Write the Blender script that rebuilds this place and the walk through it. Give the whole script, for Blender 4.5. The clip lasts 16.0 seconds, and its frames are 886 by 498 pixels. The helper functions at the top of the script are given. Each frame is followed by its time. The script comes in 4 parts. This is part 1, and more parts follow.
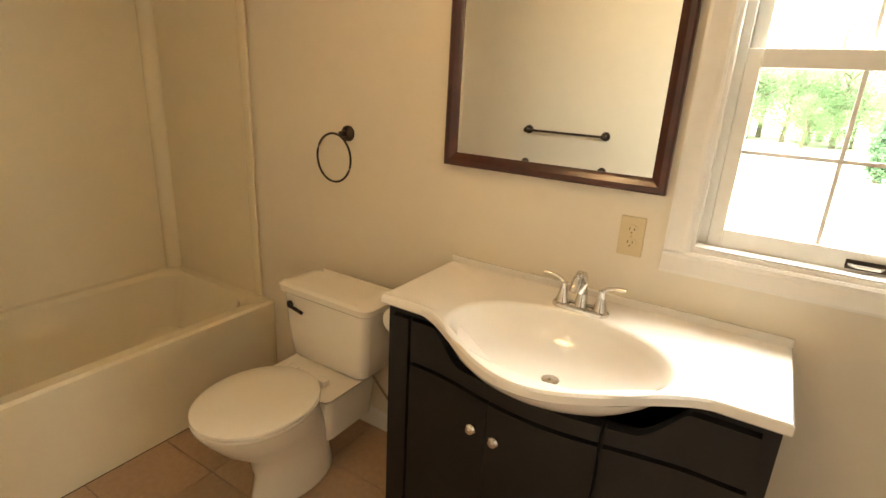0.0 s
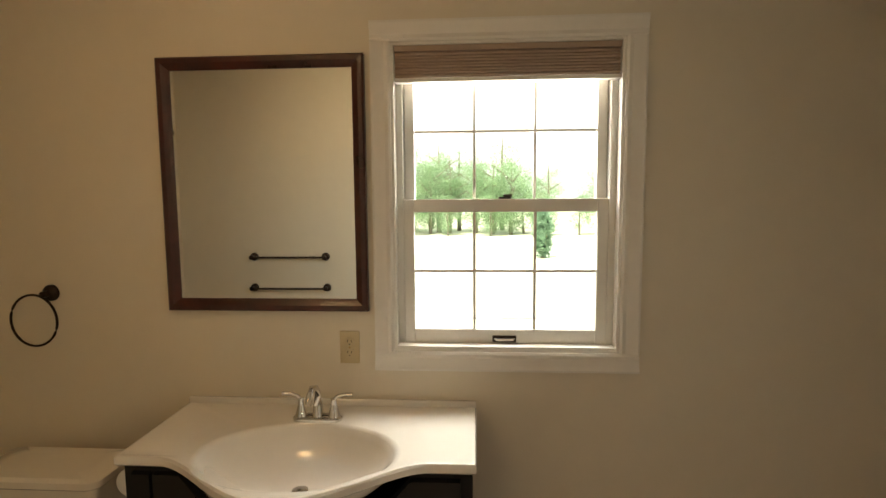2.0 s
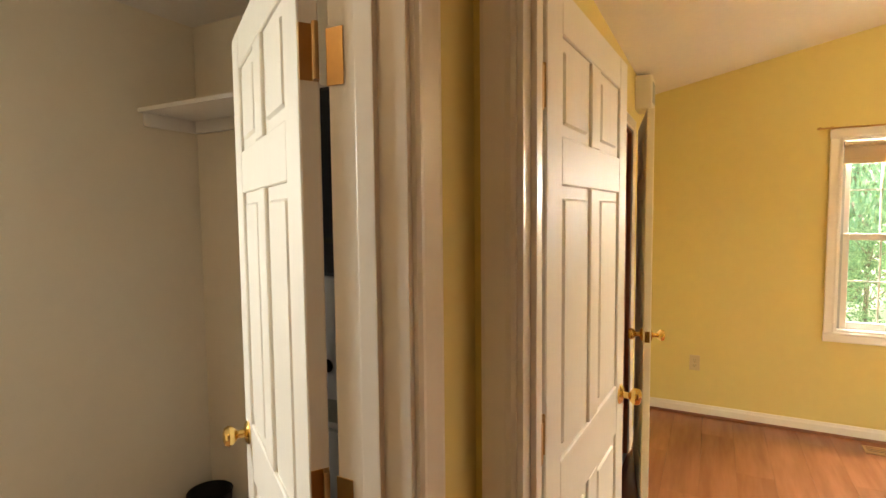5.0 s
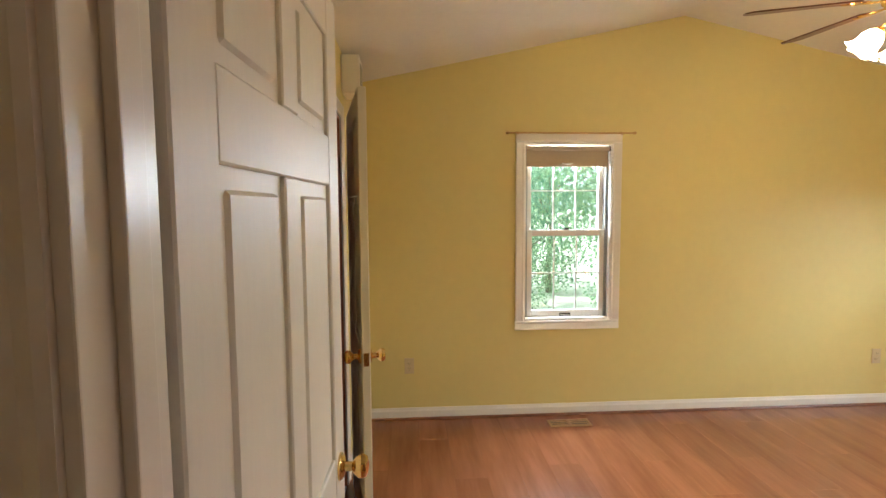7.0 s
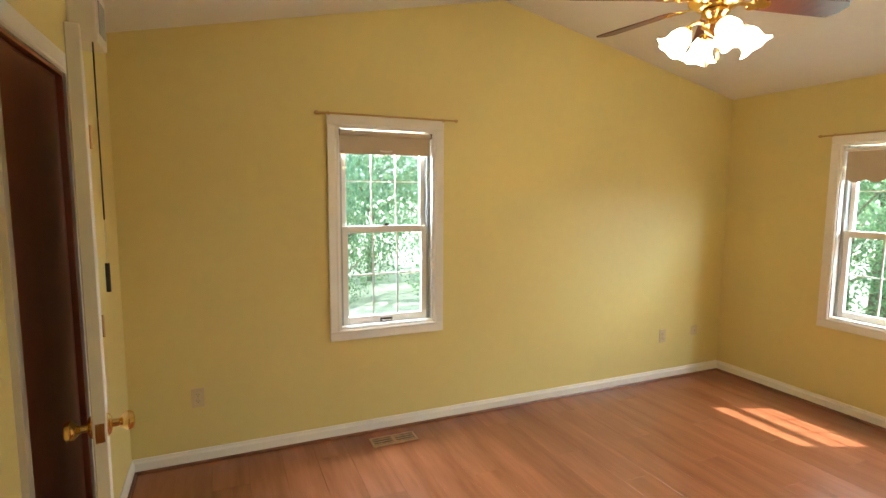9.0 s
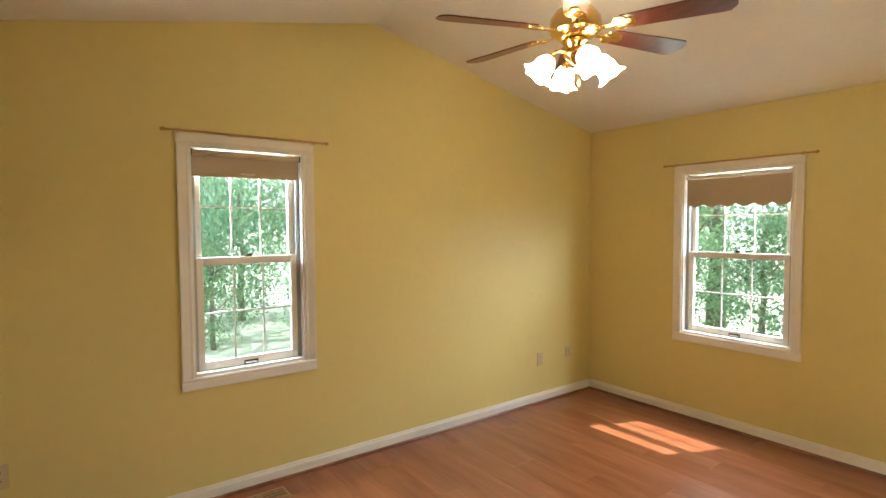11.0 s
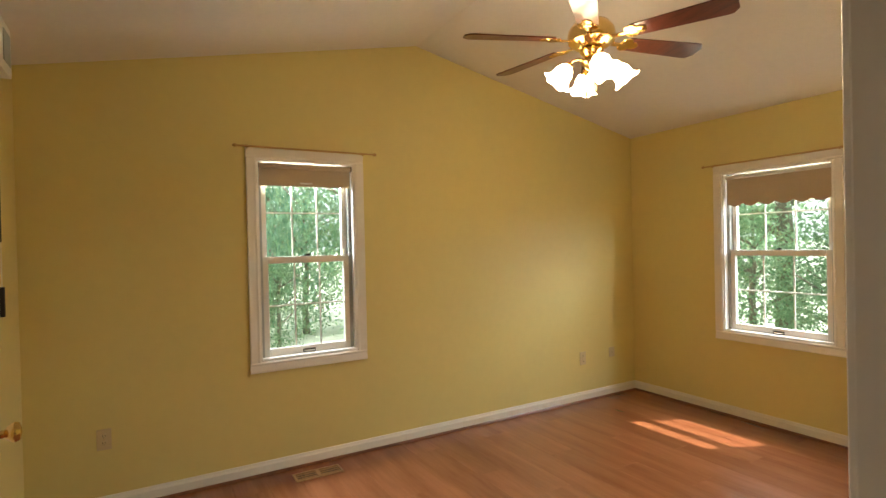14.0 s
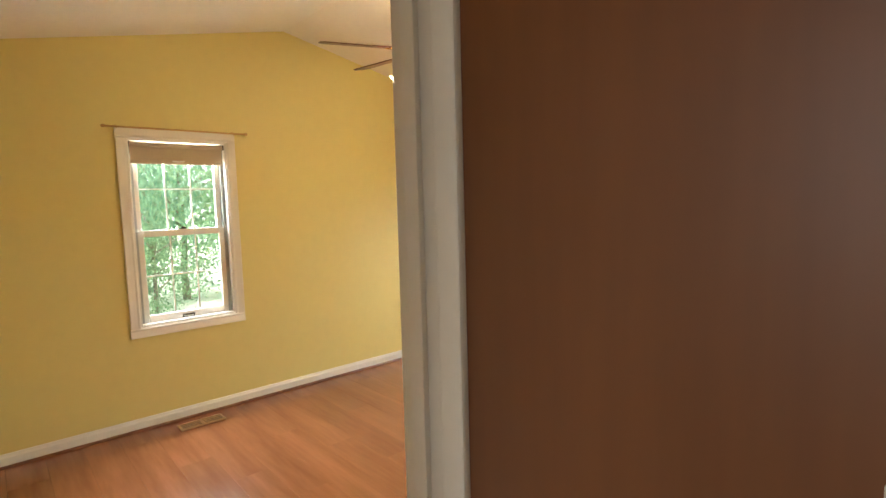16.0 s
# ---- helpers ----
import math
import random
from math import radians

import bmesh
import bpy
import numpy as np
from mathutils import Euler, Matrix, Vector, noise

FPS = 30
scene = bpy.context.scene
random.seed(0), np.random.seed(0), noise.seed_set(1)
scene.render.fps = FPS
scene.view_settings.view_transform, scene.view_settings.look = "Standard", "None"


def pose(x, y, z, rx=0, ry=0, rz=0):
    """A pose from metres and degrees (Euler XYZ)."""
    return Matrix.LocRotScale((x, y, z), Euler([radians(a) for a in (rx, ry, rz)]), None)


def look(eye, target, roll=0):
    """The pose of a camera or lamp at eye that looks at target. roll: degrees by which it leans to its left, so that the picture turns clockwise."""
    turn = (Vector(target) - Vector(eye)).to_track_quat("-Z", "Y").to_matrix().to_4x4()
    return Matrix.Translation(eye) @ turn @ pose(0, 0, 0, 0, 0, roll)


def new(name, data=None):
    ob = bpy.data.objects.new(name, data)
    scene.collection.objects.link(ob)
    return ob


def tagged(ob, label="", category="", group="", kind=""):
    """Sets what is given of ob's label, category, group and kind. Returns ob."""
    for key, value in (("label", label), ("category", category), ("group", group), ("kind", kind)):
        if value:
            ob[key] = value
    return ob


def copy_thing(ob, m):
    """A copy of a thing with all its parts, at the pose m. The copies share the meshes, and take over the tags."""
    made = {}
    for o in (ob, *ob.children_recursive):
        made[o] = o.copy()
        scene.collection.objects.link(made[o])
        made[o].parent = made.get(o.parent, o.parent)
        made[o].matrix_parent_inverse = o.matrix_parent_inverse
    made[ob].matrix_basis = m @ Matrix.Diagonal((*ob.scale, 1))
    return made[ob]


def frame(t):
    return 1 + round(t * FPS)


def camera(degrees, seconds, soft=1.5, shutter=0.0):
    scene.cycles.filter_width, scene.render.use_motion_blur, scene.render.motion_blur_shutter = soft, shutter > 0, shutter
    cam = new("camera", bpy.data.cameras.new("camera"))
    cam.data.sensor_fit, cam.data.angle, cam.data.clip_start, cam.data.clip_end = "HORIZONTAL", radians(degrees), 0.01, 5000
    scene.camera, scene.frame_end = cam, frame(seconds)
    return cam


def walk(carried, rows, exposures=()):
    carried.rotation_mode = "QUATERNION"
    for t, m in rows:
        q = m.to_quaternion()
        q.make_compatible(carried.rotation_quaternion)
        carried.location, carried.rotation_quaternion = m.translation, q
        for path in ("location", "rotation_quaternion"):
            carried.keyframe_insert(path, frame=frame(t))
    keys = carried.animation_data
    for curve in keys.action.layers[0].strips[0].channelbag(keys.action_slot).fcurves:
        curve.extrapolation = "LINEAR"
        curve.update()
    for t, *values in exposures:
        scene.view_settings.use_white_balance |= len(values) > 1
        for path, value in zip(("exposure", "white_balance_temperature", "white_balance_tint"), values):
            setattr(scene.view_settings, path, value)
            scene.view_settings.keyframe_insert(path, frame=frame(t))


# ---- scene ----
cam = camera(81.0, 16.0)
PATH = [
    (0, (-0.017, 0.033, 1.46), (-1.014, 1.654, 0.844), 3.1),
    (0.5, (0.017, 0.019, 1.494), (-0.888, 1.734, 1.005), 1.9),
    (1, (-0.02, -0.063, 1.534), (-0.654, 1.8, 1.182), 1.5),
    (1.5, (0.051, -0.111, 1.573), (-0.35, 1.83, 1.303), -0.3),
    (2, (0.127, -0.211, 1.582), (0.003, 1.775, 1.386), -0.4),
    (2.5, (0.224, -0.366, 1.619), (0.388, 1.619, 1.433), -0.5),
    (3, (0.178, -0.513, 1.59), (0.749, 1.4, 1.459), -0.4),
    (3.5, (0.095, -0.585, 1.552), (1.039, 1.176, 1.472), 0.2),
    (4, (-0.018, -0.595, 1.573), (1.362, 0.844, 1.42), -0.7),
    (4.5, (0.018, -0.629, 1.564), (1.614, 0.566, 1.413), -0.3),
    (5, (0.044, -0.663, 1.551), (1.812, 0.262, 1.412), -0.6),
    (7.5, (0.755, -0.555, 1.570), (2.714, -0.888, 1.396), -0.1),
    (8, (0.861, -0.595, 1.586), (2.782, -1.106, 1.398), 0.0),
    (8.5, (0.99, -0.647, 1.596), (2.866, -1.311, 1.395), 0.1),
    (9, (1.079, -0.717, 1.61), (2.906, -1.501, 1.391), 0.3),
    (9.5, (1.135, -0.731, 1.601), (2.895, -1.655, 1.383), 0.2),
    (10, (1.177, -0.775, 1.626), (2.866, -1.82, 1.398), 0.5),
    (12.5, (1.219, -0.837, 1.446), (2.749, -2.123, 1.523), -1.2),
    (13, (1.146, -0.836, 1.486), (2.754, -2.024, 1.531), -1.2),
    (13.5, (1.057, -0.839, 1.468), (2.745, -1.913, 1.481), -1.2),
    (14, (0.903, -0.781, 1.440), (2.638, -1.775, 1.423), -1.3),
    (14.5, (0.806, -0.782, 1.423), (2.562, -1.738, 1.378), -1.5),
    (15, (0.588, -0.722, 1.467), (2.311, -1.734, 1.367), -1.8),
    (15.5, (0.395, -0.63, 1.545), (2.026, -1.776, 1.38), -1.2),
    (16, (0.31, -0.641, 1.545), (1.797, -1.954, 1.358), -1.5),
]
EXPOSURES = [(0.0, 2.75, 7500, 10), (1.0, 2.4, 7500, 10), (2.5, 1.2, 7600, 10), (3.5, 1.0, 7900, 10), (4.2, 1.65, 7900, 10), (5.0, 2.4, 7300, 10), (7.5, 1.75, 5700, 8), (9.0, 1.75, 5700, 5), (12.5, 1.38, 6000, 8), (14.5, 1.28, 6300, 8), (15.5, 1.55, 6300, 8), (16.0, 1.9, 6300, 8)]
walk(cam, [(t, look(eye, target, roll)) for t, eye, target, roll in PATH], EXPOSURES)

# ---- world, sun, large lights ----
SUN_DIR = Vector((-0.23, -0.55, 1.0)).normalized()
SUN_EL = math.asin(SUN_DIR.z)
world = bpy.data.worlds.new("sky")
scene.world = world
world.use_nodes = True
wn = world.node_tree.nodes
sky = wn.new("ShaderNodeTexSky")
sky.sky_type = "NISHITA"
sky.sun_disc = False
sky.sun_elevation = SUN_EL
sky.sun_rotation = math.atan2(SUN_DIR.x, SUN_DIR.y)
sky.air_density = 1.0
sky.dust_density = 4.0
wn["Background"].inputs["Strength"].default_value = 0.15
haze = wn.new("ShaderNodeMix")
haze.data_type = "RGBA"
haze.inputs[0].default_value = 0.55
haze.inputs[7].default_value = (7.5, 7.7, 7.9, 1)
world.node_tree.links.new(sky.outputs[0], haze.inputs[6])
world.node_tree.links.new(haze.outputs[2], wn["Background"].inputs[0])
sun = new("sun", bpy.data.lights.new("sun", "SUN"))
sun.data.energy = 5.0
sun.data.angle = radians(0.5)
sun.data.color = (1.0, 0.95, 0.86)
sun.matrix_basis = look(SUN_DIR * 30, (0, 0, 0))


def window_light(name, loc, aim, w, h, power):
    d = bpy.data.lights.new(name, "AREA")
    d.shape = "RECTANGLE"
    d.size, d.size_y, d.energy = w, h, power
    d.color = (0.93, 0.98, 1.0)
    o = new(name, d)
    o.matrix_basis = look(loc, aim)
    return o


# ---- materials ----
def nodes_of(name):
    m = bpy.data.materials.new(name)
    m.use_nodes = True
    t = m.node_tree
    return m, t, t.nodes, t.nodes["Principled BSDF"]


def plain(name, color, rough=0.5, metal=0.0, vary=0.06, scale=8.0, bump=0.0, bump_scale=120.0, coat=0.0, rvary=0.08, stretch=(1, 1, 1), rand=0.0):
    """A surface with colour and gloss varied at two scales, and a fine relief."""
    m, t, n, b = nodes_of(name)
    tc = n.new("ShaderNodeTexCoord")
    mp = n.new("ShaderNodeMapping")
    mp.inputs["Scale"].default_value = stretch
    t.links.new(tc.outputs["Object"], mp.inputs[0])
    big, small = n.new("ShaderNodeTexNoise"), n.new("ShaderNodeTexNoise")
    big.inputs["Scale"].default_value, small.inputs["Scale"].default_value = scale * 0.25, scale * 5
    big.inputs["Detail"].default_value = small.inputs["Detail"].default_value = 4
    mix = n.new("ShaderNodeMath")
    mix.operation = "ADD"
    for k in (big, small):
        t.links.new(mp.outputs[0], k.inputs["Vector"])
    t.links.new(big.outputs["Fac"], mix.inputs[0])
    t.links.new(small.outputs["Fac"], mix.inputs[1])
    rng = n.new("ShaderNodeMapRange")
    rng.inputs["From Min"].default_value, rng.inputs["From Max"].default_value = 0.6, 1.4
    rng.inputs["To Min"].default_value, rng.inputs["To Max"].default_value = 1 - vary, 1 + vary
    t.links.new(mix.outputs[0], rng.inputs["Value"])
    val = rng.outputs[0]
    if rand:
        oi = n.new("ShaderNodeObjectInfo")
        r2 = n.new("ShaderNodeMapRange")
        r2.inputs["To Min"].default_value, r2.inputs["To Max"].default_value = 1 - rand, 1 + rand
        t.links.new(oi.outputs["Random"], r2.inputs["Value"])
        mu = n.new("ShaderNodeMath")
        mu.operation = "MULTIPLY"
        t.links.new(val, mu.inputs[0])
        t.links.new(r2.outputs[0], mu.inputs[1])
        val = mu.outputs[0]
    vm = n.new("ShaderNodeVectorMath")
    vm.operation = "SCALE"
    vm.inputs[0].default_value = color
    t.links.new(val, vm.inputs["Scale"])
    t.links.new(vm.outputs[0], b.inputs["Base Color"])
    rr = n.new("ShaderNodeMapRange")
    rr.inputs["To Min"].default_value, rr.inputs["To Max"].default_value = max(rough - rvary, 0.02), min(rough + rvary, 1)
    t.links.new(big.outputs["Fac"], rr.inputs["Value"])
    t.links.new(rr.outputs[0], b.inputs["Roughness"])
    b.inputs["Metallic"].default_value = metal
    b.inputs["Coat Weight"].default_value = coat
    if bump:
        bn, bp = n.new("ShaderNodeTexNoise"), n.new("ShaderNodeBump")
        bn.inputs["Scale"].default_value = bump_scale
        bn.inputs["Detail"].default_value = 5
        bp.inputs["Strength"].default_value = bump
        bp.inputs["Distance"].default_value = 0.004
        t.links.new(mp.outputs[0], bn.inputs["Vector"])
        t.links.new(bn.outputs["Fac"], bp.inputs["Height"])
        t.links.new(bp.outputs[0], b.inputs["Normal"])
    return m


def wood(name, dark, light, rough, stretch=(1.5, 22, 22), rand=0.0, coat=0.0, bump=0.15, use_random_offset=False):
    """Long grain along the local x axis."""
    m, t, n, b = nodes_of(name)
    tc, mp = n.new("ShaderNodeTexCoord"), n.new("ShaderNodeMapping")
    mp.inputs["Scale"].default_value = stretch
    t.links.new(tc.outputs["Object"], mp.inputs[0])
    if use_random_offset:
        oi0 = n.new("ShaderNodeObjectInfo")
        sc0 = n.new("ShaderNodeMath")
        sc0.operation = "MULTIPLY"
        sc0.inputs[1].default_value = 37.0
        t.links.new(oi0.outputs["Random"], sc0.inputs[0])
        t.links.new(sc0.outputs[0], mp.inputs["Location"])
    a, w = n.new("ShaderNodeTexNoise"), n.new("ShaderNodeTexNoise")
    a.inputs["Scale"].default_value, a.inputs["Detail"].default_value, a.inputs["Distortion"].default_value = 1.0, 4, 0.2
    w.inputs["Scale"].default_value, w.inputs["Detail"].default_value = 6.0, 5
    t.links.new(mp.outputs[0], a.inputs["Vector"])
    t.links.new(mp.outputs[0], w.inputs["Vector"])
    ad = n.new("ShaderNodeMath")
    ad.operation = "MULTIPLY_ADD"
    ad.inputs[1].default_value = 0.35
    t.links.new(w.outputs["Fac"], ad.inputs[0])
    t.links.new(a.outputs["Fac"], ad.inputs[2])
    ramp = n.new("ShaderNodeValToRGB")
    ramp.color_ramp.elements[0].position, ramp.color_ramp.elements[0].color = 0.45, (*dark, 1)
    ramp.color_ramp.elements[1].position, ramp.color_ramp.elements[1].color = 0.9, (*light, 1)
    t.links.new(ad.outputs[0], ramp.inputs[0])
    out = ramp.outputs[0]
    if rand:
        oi, r2, vm = n.new("ShaderNodeObjectInfo"), n.new("ShaderNodeMapRange"), n.new("ShaderNodeVectorMath")
        r2.inputs["To Min"].default_value, r2.inputs["To Max"].default_value = 1 - rand, 1 + rand
        t.links.new(oi.outputs["Random"], r2.inputs["Value"])
        vm.operation = "SCALE"
        t.links.new(out, vm.inputs[0])
        t.links.new(r2.outputs[0], vm.inputs["Scale"])
        out = vm.outputs[0]
    t.links.new(out, b.inputs["Base Color"])
    rr = n.new("ShaderNodeMapRange")
    rr.inputs["To Min"].default_value, rr.inputs["To Max"].default_value = rough - 0.05, rough + 0.08
    t.links.new(a.outputs["Fac"], rr.inputs["Value"])
    t.links.new(rr.outputs[0], b.inputs["Roughness"])
    b.inputs["Coat Weight"].default_value = coat
    b.inputs["Coat Roughness"].default_value = 0.15
    bp = n.new("ShaderNodeBump")
    bp.inputs["Strength"].default_value, bp.inputs["Distance"].default_value = bump, 0.001
    t.links.new(w.outputs["Fac"], bp.inputs["Height"])
    t.links.new(bp.outputs[0], b.inputs["Normal"])
    return m


def glass_mat():
    m, t, n, b = nodes_of("window glass")
    n.remove(b)
    out = n["Material Output"]
    tr, gl, mx, fr = n.new("ShaderNodeBsdfTransparent"), n.new("ShaderNodeBsdfGlossy"), n.new("ShaderNodeMixShader"), n.new("ShaderNodeFresnel")
    tr.inputs["Color"].default_value = (0.93, 0.97, 0.95, 1)
    gl.inputs["Roughness"].default_value = 0.02
    fr.inputs["IOR"].default_value = 1.45
    t.links.new(fr.outputs[0], mx.inputs[0])
    t.links.new(tr.outputs[0], mx.inputs[1])
    t.links.new(gl.outputs[0], mx.inputs[2])
    t.links.new(mx.outputs[0], out.inputs[0])
    return m


def glowing(name, color, strength, base=(0.9, 0.85, 0.75)):
    m, t, n, b = nodes_of(name)
    b.inputs["Base Color"].default_value = (*base, 1)
    b.inputs["Roughness"].default_value = 0.35
    b.inputs["Emission Color"].default_value = (*color, 1)
    b.inputs["Emission Strength"].default_value = strength
    return m


YELLOW = plain("yellow wall paint", (0.71, 0.595, 0.235), 0.55, vary=0.025, scale=3, bump=0.12, bump_scale=260)
CREAM = plain("cream bathroom paint", (0.74, 0.66, 0.53), 0.5, vary=0.025, scale=3, bump=0.10, bump_scale=240)
CEIL = plain("ceiling paint", (0.80, 0.76, 0.70), 0.85, vary=0.03, scale=5, bump=0.5, bump_scale=90)
TRIM = plain("white trim paint", (0.80, 0.76, 0.70), 0.32, vary=0.03, scale=6, bump=0.05, bump_scale=60)
DOORW = plain("white door paint", (0.78, 0.74, 0.66), 0.5, vary=0.03, scale=5, bump=0.08, bump_scale=140, stretch=(4, 4, 0.5))
VINYL = plain("window vinyl", (0.78, 0.75, 0.69), 0.35, vary=0.03)
TRACK = plain("grey window track", (0.38, 0.40, 0.38), 0.5, vary=0.08)
LAMINATE = wood("laminate", (0.205, 0.064, 0.026), (0.305, 0.112, 0.046), 0.20, stretch=(0.9, 8, 8), rand=0.05, coat=0.2, bump=0.03, use_random_offset=True)
CLOSETW = wood("reddish closet wood", (0.42, 0.16, 0.085), (0.52, 0.20, 0.11), 0.45, stretch=(5, 5, 0.35))
BROWN = wood("dark stained wood", (0.130, 0.042, 0.011), (0.185, 0.064, 0.017), 0.44, stretch=(5, 5, 0.35), coat=0.0)
BLADEW = wood("mahogany blade", (0.05, 0.012, 0.008), (0.13, 0.032, 0.018), 0.3, stretch=(3, 30, 30), coat=0.3)
MIRFRAME = wood("mahogany frame", (0.025, 0.006, 0.005), (0.075, 0.016, 0.011), 0.28, stretch=(9, 9, 9), coat=0.4)
BLACKCAB = plain("black cabinet lacquer", (0.004, 0.0035, 0.0035), 0.55, vary=0.2, scale=6, bump=0.05)
MARBLE = plain("cultured marble", (0.84, 0.79, 0.72), 0.12, vary=0.02, scale=4, coat=0.5, rvary=0.03)
PORCELAIN = plain("porcelain", (0.80, 0.74, 0.64), 0.10, vary=0.015, scale=3, coat=0.5, rvary=0.03)
ACRYL = plain("acrylic surround", (0.78, 0.69, 0.50), 0.22, vary=0.02, scale=2, coat=0.2, rvary=0.04)
CHROME = plain("brushed nickel", (0.72, 0.70, 0.67), 0.16, 1.0, vary=0.04, rvary=0.04)
BRONZE = plain("oil rubbed bronze", (0.045, 0.032, 0.024), 0.38, 0.8, vary=0.15)
BRASS = plain("polished brass", (0.80, 0.55, 0.20), 0.18, 1.0, vary=0.05, rvary=0.05)
AGED = plain("aged brass", (0.52, 0.33, 0.14), 0.32, 1.0, vary=0.12)
IVORY = plain("ivory plastic", (0.62, 0.50, 0.30), 0.35, vary=0.02)
DARK = plain("dark slot", (0.02, 0.018, 0.015), 0.6)
BLIND = plain("tan shade fabric", (0.52, 0.42, 0.30), 0.85, vary=0.05, scale=20, bump=0.3, bump_scale=400)
TAUPE = plain("taupe pleated fabric", (0.42, 0.31, 0.24), 0.85, vary=0.05, scale=20, bump=0.3, bump_scale=400)
BATHFLOOR = plain("tan vinyl floor", (0.42, 0.28, 0.18), 0.4, vary=0.15, scale=9, bump=0.1, rand=0.08)
SHOE = wood("shoe moulding wood", (0.13, 0.045, 0.02), (0.24, 0.09, 0.04), 0.35)
REGMAT = wood("oak register", (0.30, 0.15, 0.06), (0.50, 0.28, 0.12), 0.4, stretch=(4, 20, 20))
PAPER = plain("paper roll", (0.82, 0.80, 0.76), 0.9, bump=0.3)
WHITEAPP = plain("white enamel", (0.78, 0.78, 0.78), 0.25, vary=0.02)
GREYAPP = plain("dark grey glass", (0.05, 0.055, 0.07), 0.15, vary=0.1)
MIRROR = plain("mirror", (0.86, 0.88, 0.85), 0.015, 1.0, vary=0.0, rvary=0.0)
GLASS = glass_mat()
SHADEGLOW = glowing("lit frosted glass", (1.0, 0.74, 0.44), 11.0)
DOMEGLOW = glowing("lit dome glass", (1.0, 0.66, 0.34), 4.5)
# weak warm glow for the added hall fill dome
HALLFILL = glowing("added hall fill glow", (1.0, 0.70, 0.40), 1.6)
GRASS = plain("grass and gravel", (0.52, 0.53, 0.42), 0.95, vary=0.3, scale=0.6, bump=0.6, bump_scale=12)
DRIVE = plain("pale driveway", (0.48, 0.46, 0.43), 0.9, vary=0.12, scale=1.5, bump=0.3, bump_scale=40)
BARK = plain("bark", (0.20, 0.17, 0.13), 0.95, vary=0.3, scale=10, bump=0.9, bump_scale=30)
ROOF = plain("asphalt shingle", (0.10, 0.09, 0.085), 0.95, vary=0.3, scale=30)
SIDING = plain("pale siding", (0.62, 0.60, 0.55), 0.7)


def leaf_mat(name, a, b2):
    m, t, n, b = nodes_of(name)
    g, ramp = n.new("ShaderNodeNewGeometry"), n.new("ShaderNodeValToRGB")
    ramp.color_ramp.elements[0].color, ramp.color_ramp.elements[1].color = (*a, 1), (*b2, 1)
    t.links.new(g.outputs["Random Per Island"], ramp.inputs[0])
    t.links.new(ramp.outputs[0], b.inputs["Base Color"])
    b.inputs["Roughness"].default_value = 0.55
    tl, mx = n.new("ShaderNodeBsdfTranslucent"), n.new("ShaderNodeMixShader")
    t.links.new(ramp.outputs[0], tl.inputs[0])
    mx.inputs[0].default_value = 0.6
    t.links.new(b.outputs[0], mx.inputs[1])
    t.links.new(tl.outputs[0], mx.inputs[2])
    t.links.new(mx.outputs[0], n["Material Output"].inputs[0])
    return m


LEAF = leaf_mat("leaves", (0.17, 0.29, 0.15), (0.36, 0.50, 0.30))
LEAF2 = leaf_mat("conifer leaves", (0.14, 0.27, 0.17), (0.30, 0.45, 0.30))


# ---- mesh helpers ----
def box(bm, x0, x1, y0, y1, z0, z1, m=None):
    vs = [bm.verts.new((x, y, z)) for x in (x0, x1) for y in (y0, y1) for z in (z0, z1)]
    if m is not None:
        for v in vs:
            v.co = m @ v.co
    f = [bm.faces.new([vs[i] for i in q]) for q in ((0, 1, 3, 2), (4, 6, 7, 5), (0, 4, 5, 1), (2, 3, 7, 6), (0, 2, 6, 4), (1, 5, 7, 3))]
    return vs, f


def bbox(x0, x1, y0, y1, z0, z1, bev=0.003, seg=2):
    bm = bmesh.new()
    box(bm, x0, x1, y0, y1, z0, z1)
    if bev:
        bmesh.ops.bevel(bm, geom=list(bm.edges), offset=bev, segments=seg, affect="EDGES", profile=0.6)
    return bm


def lathe(profile, seg=24, cx=0.0, cy=0.0, ruffle=0.0, lobes=8, from_i=99):
    """Turned shape round z: profile of (radius, z)."""
    bm = bmesh.new()
    rings = []
    for i, (r, z) in enumerate(profile):
        k = max(0, i - from_i + 1)
        ring = []
        for s in range(seg):
            a = 2 * math.pi * s / seg
            rr = r * (1 + ruffle * k * math.cos(lobes * a))
            ring.append(bm.verts.new((cx + rr * math.cos(a), cy + rr * math.sin(a), z + ruffle * k * 0.25 * r * math.cos(lobes * a + 1.2))))
        rings.append(ring)
    for a, b in zip(rings, rings[1:]):
        for s in range(seg):
            bm.faces.new((a[s], a[(s + 1) % seg], b[(s + 1) % seg], b[s]))
    if profile[0][0] > 1e-4 and from_i == 99:
        bm.faces.new(rings[0][::-1])
    if profile[-1][0] > 1e-4 and from_i == 99:
        bm.faces.new(rings[-1])
    return bm


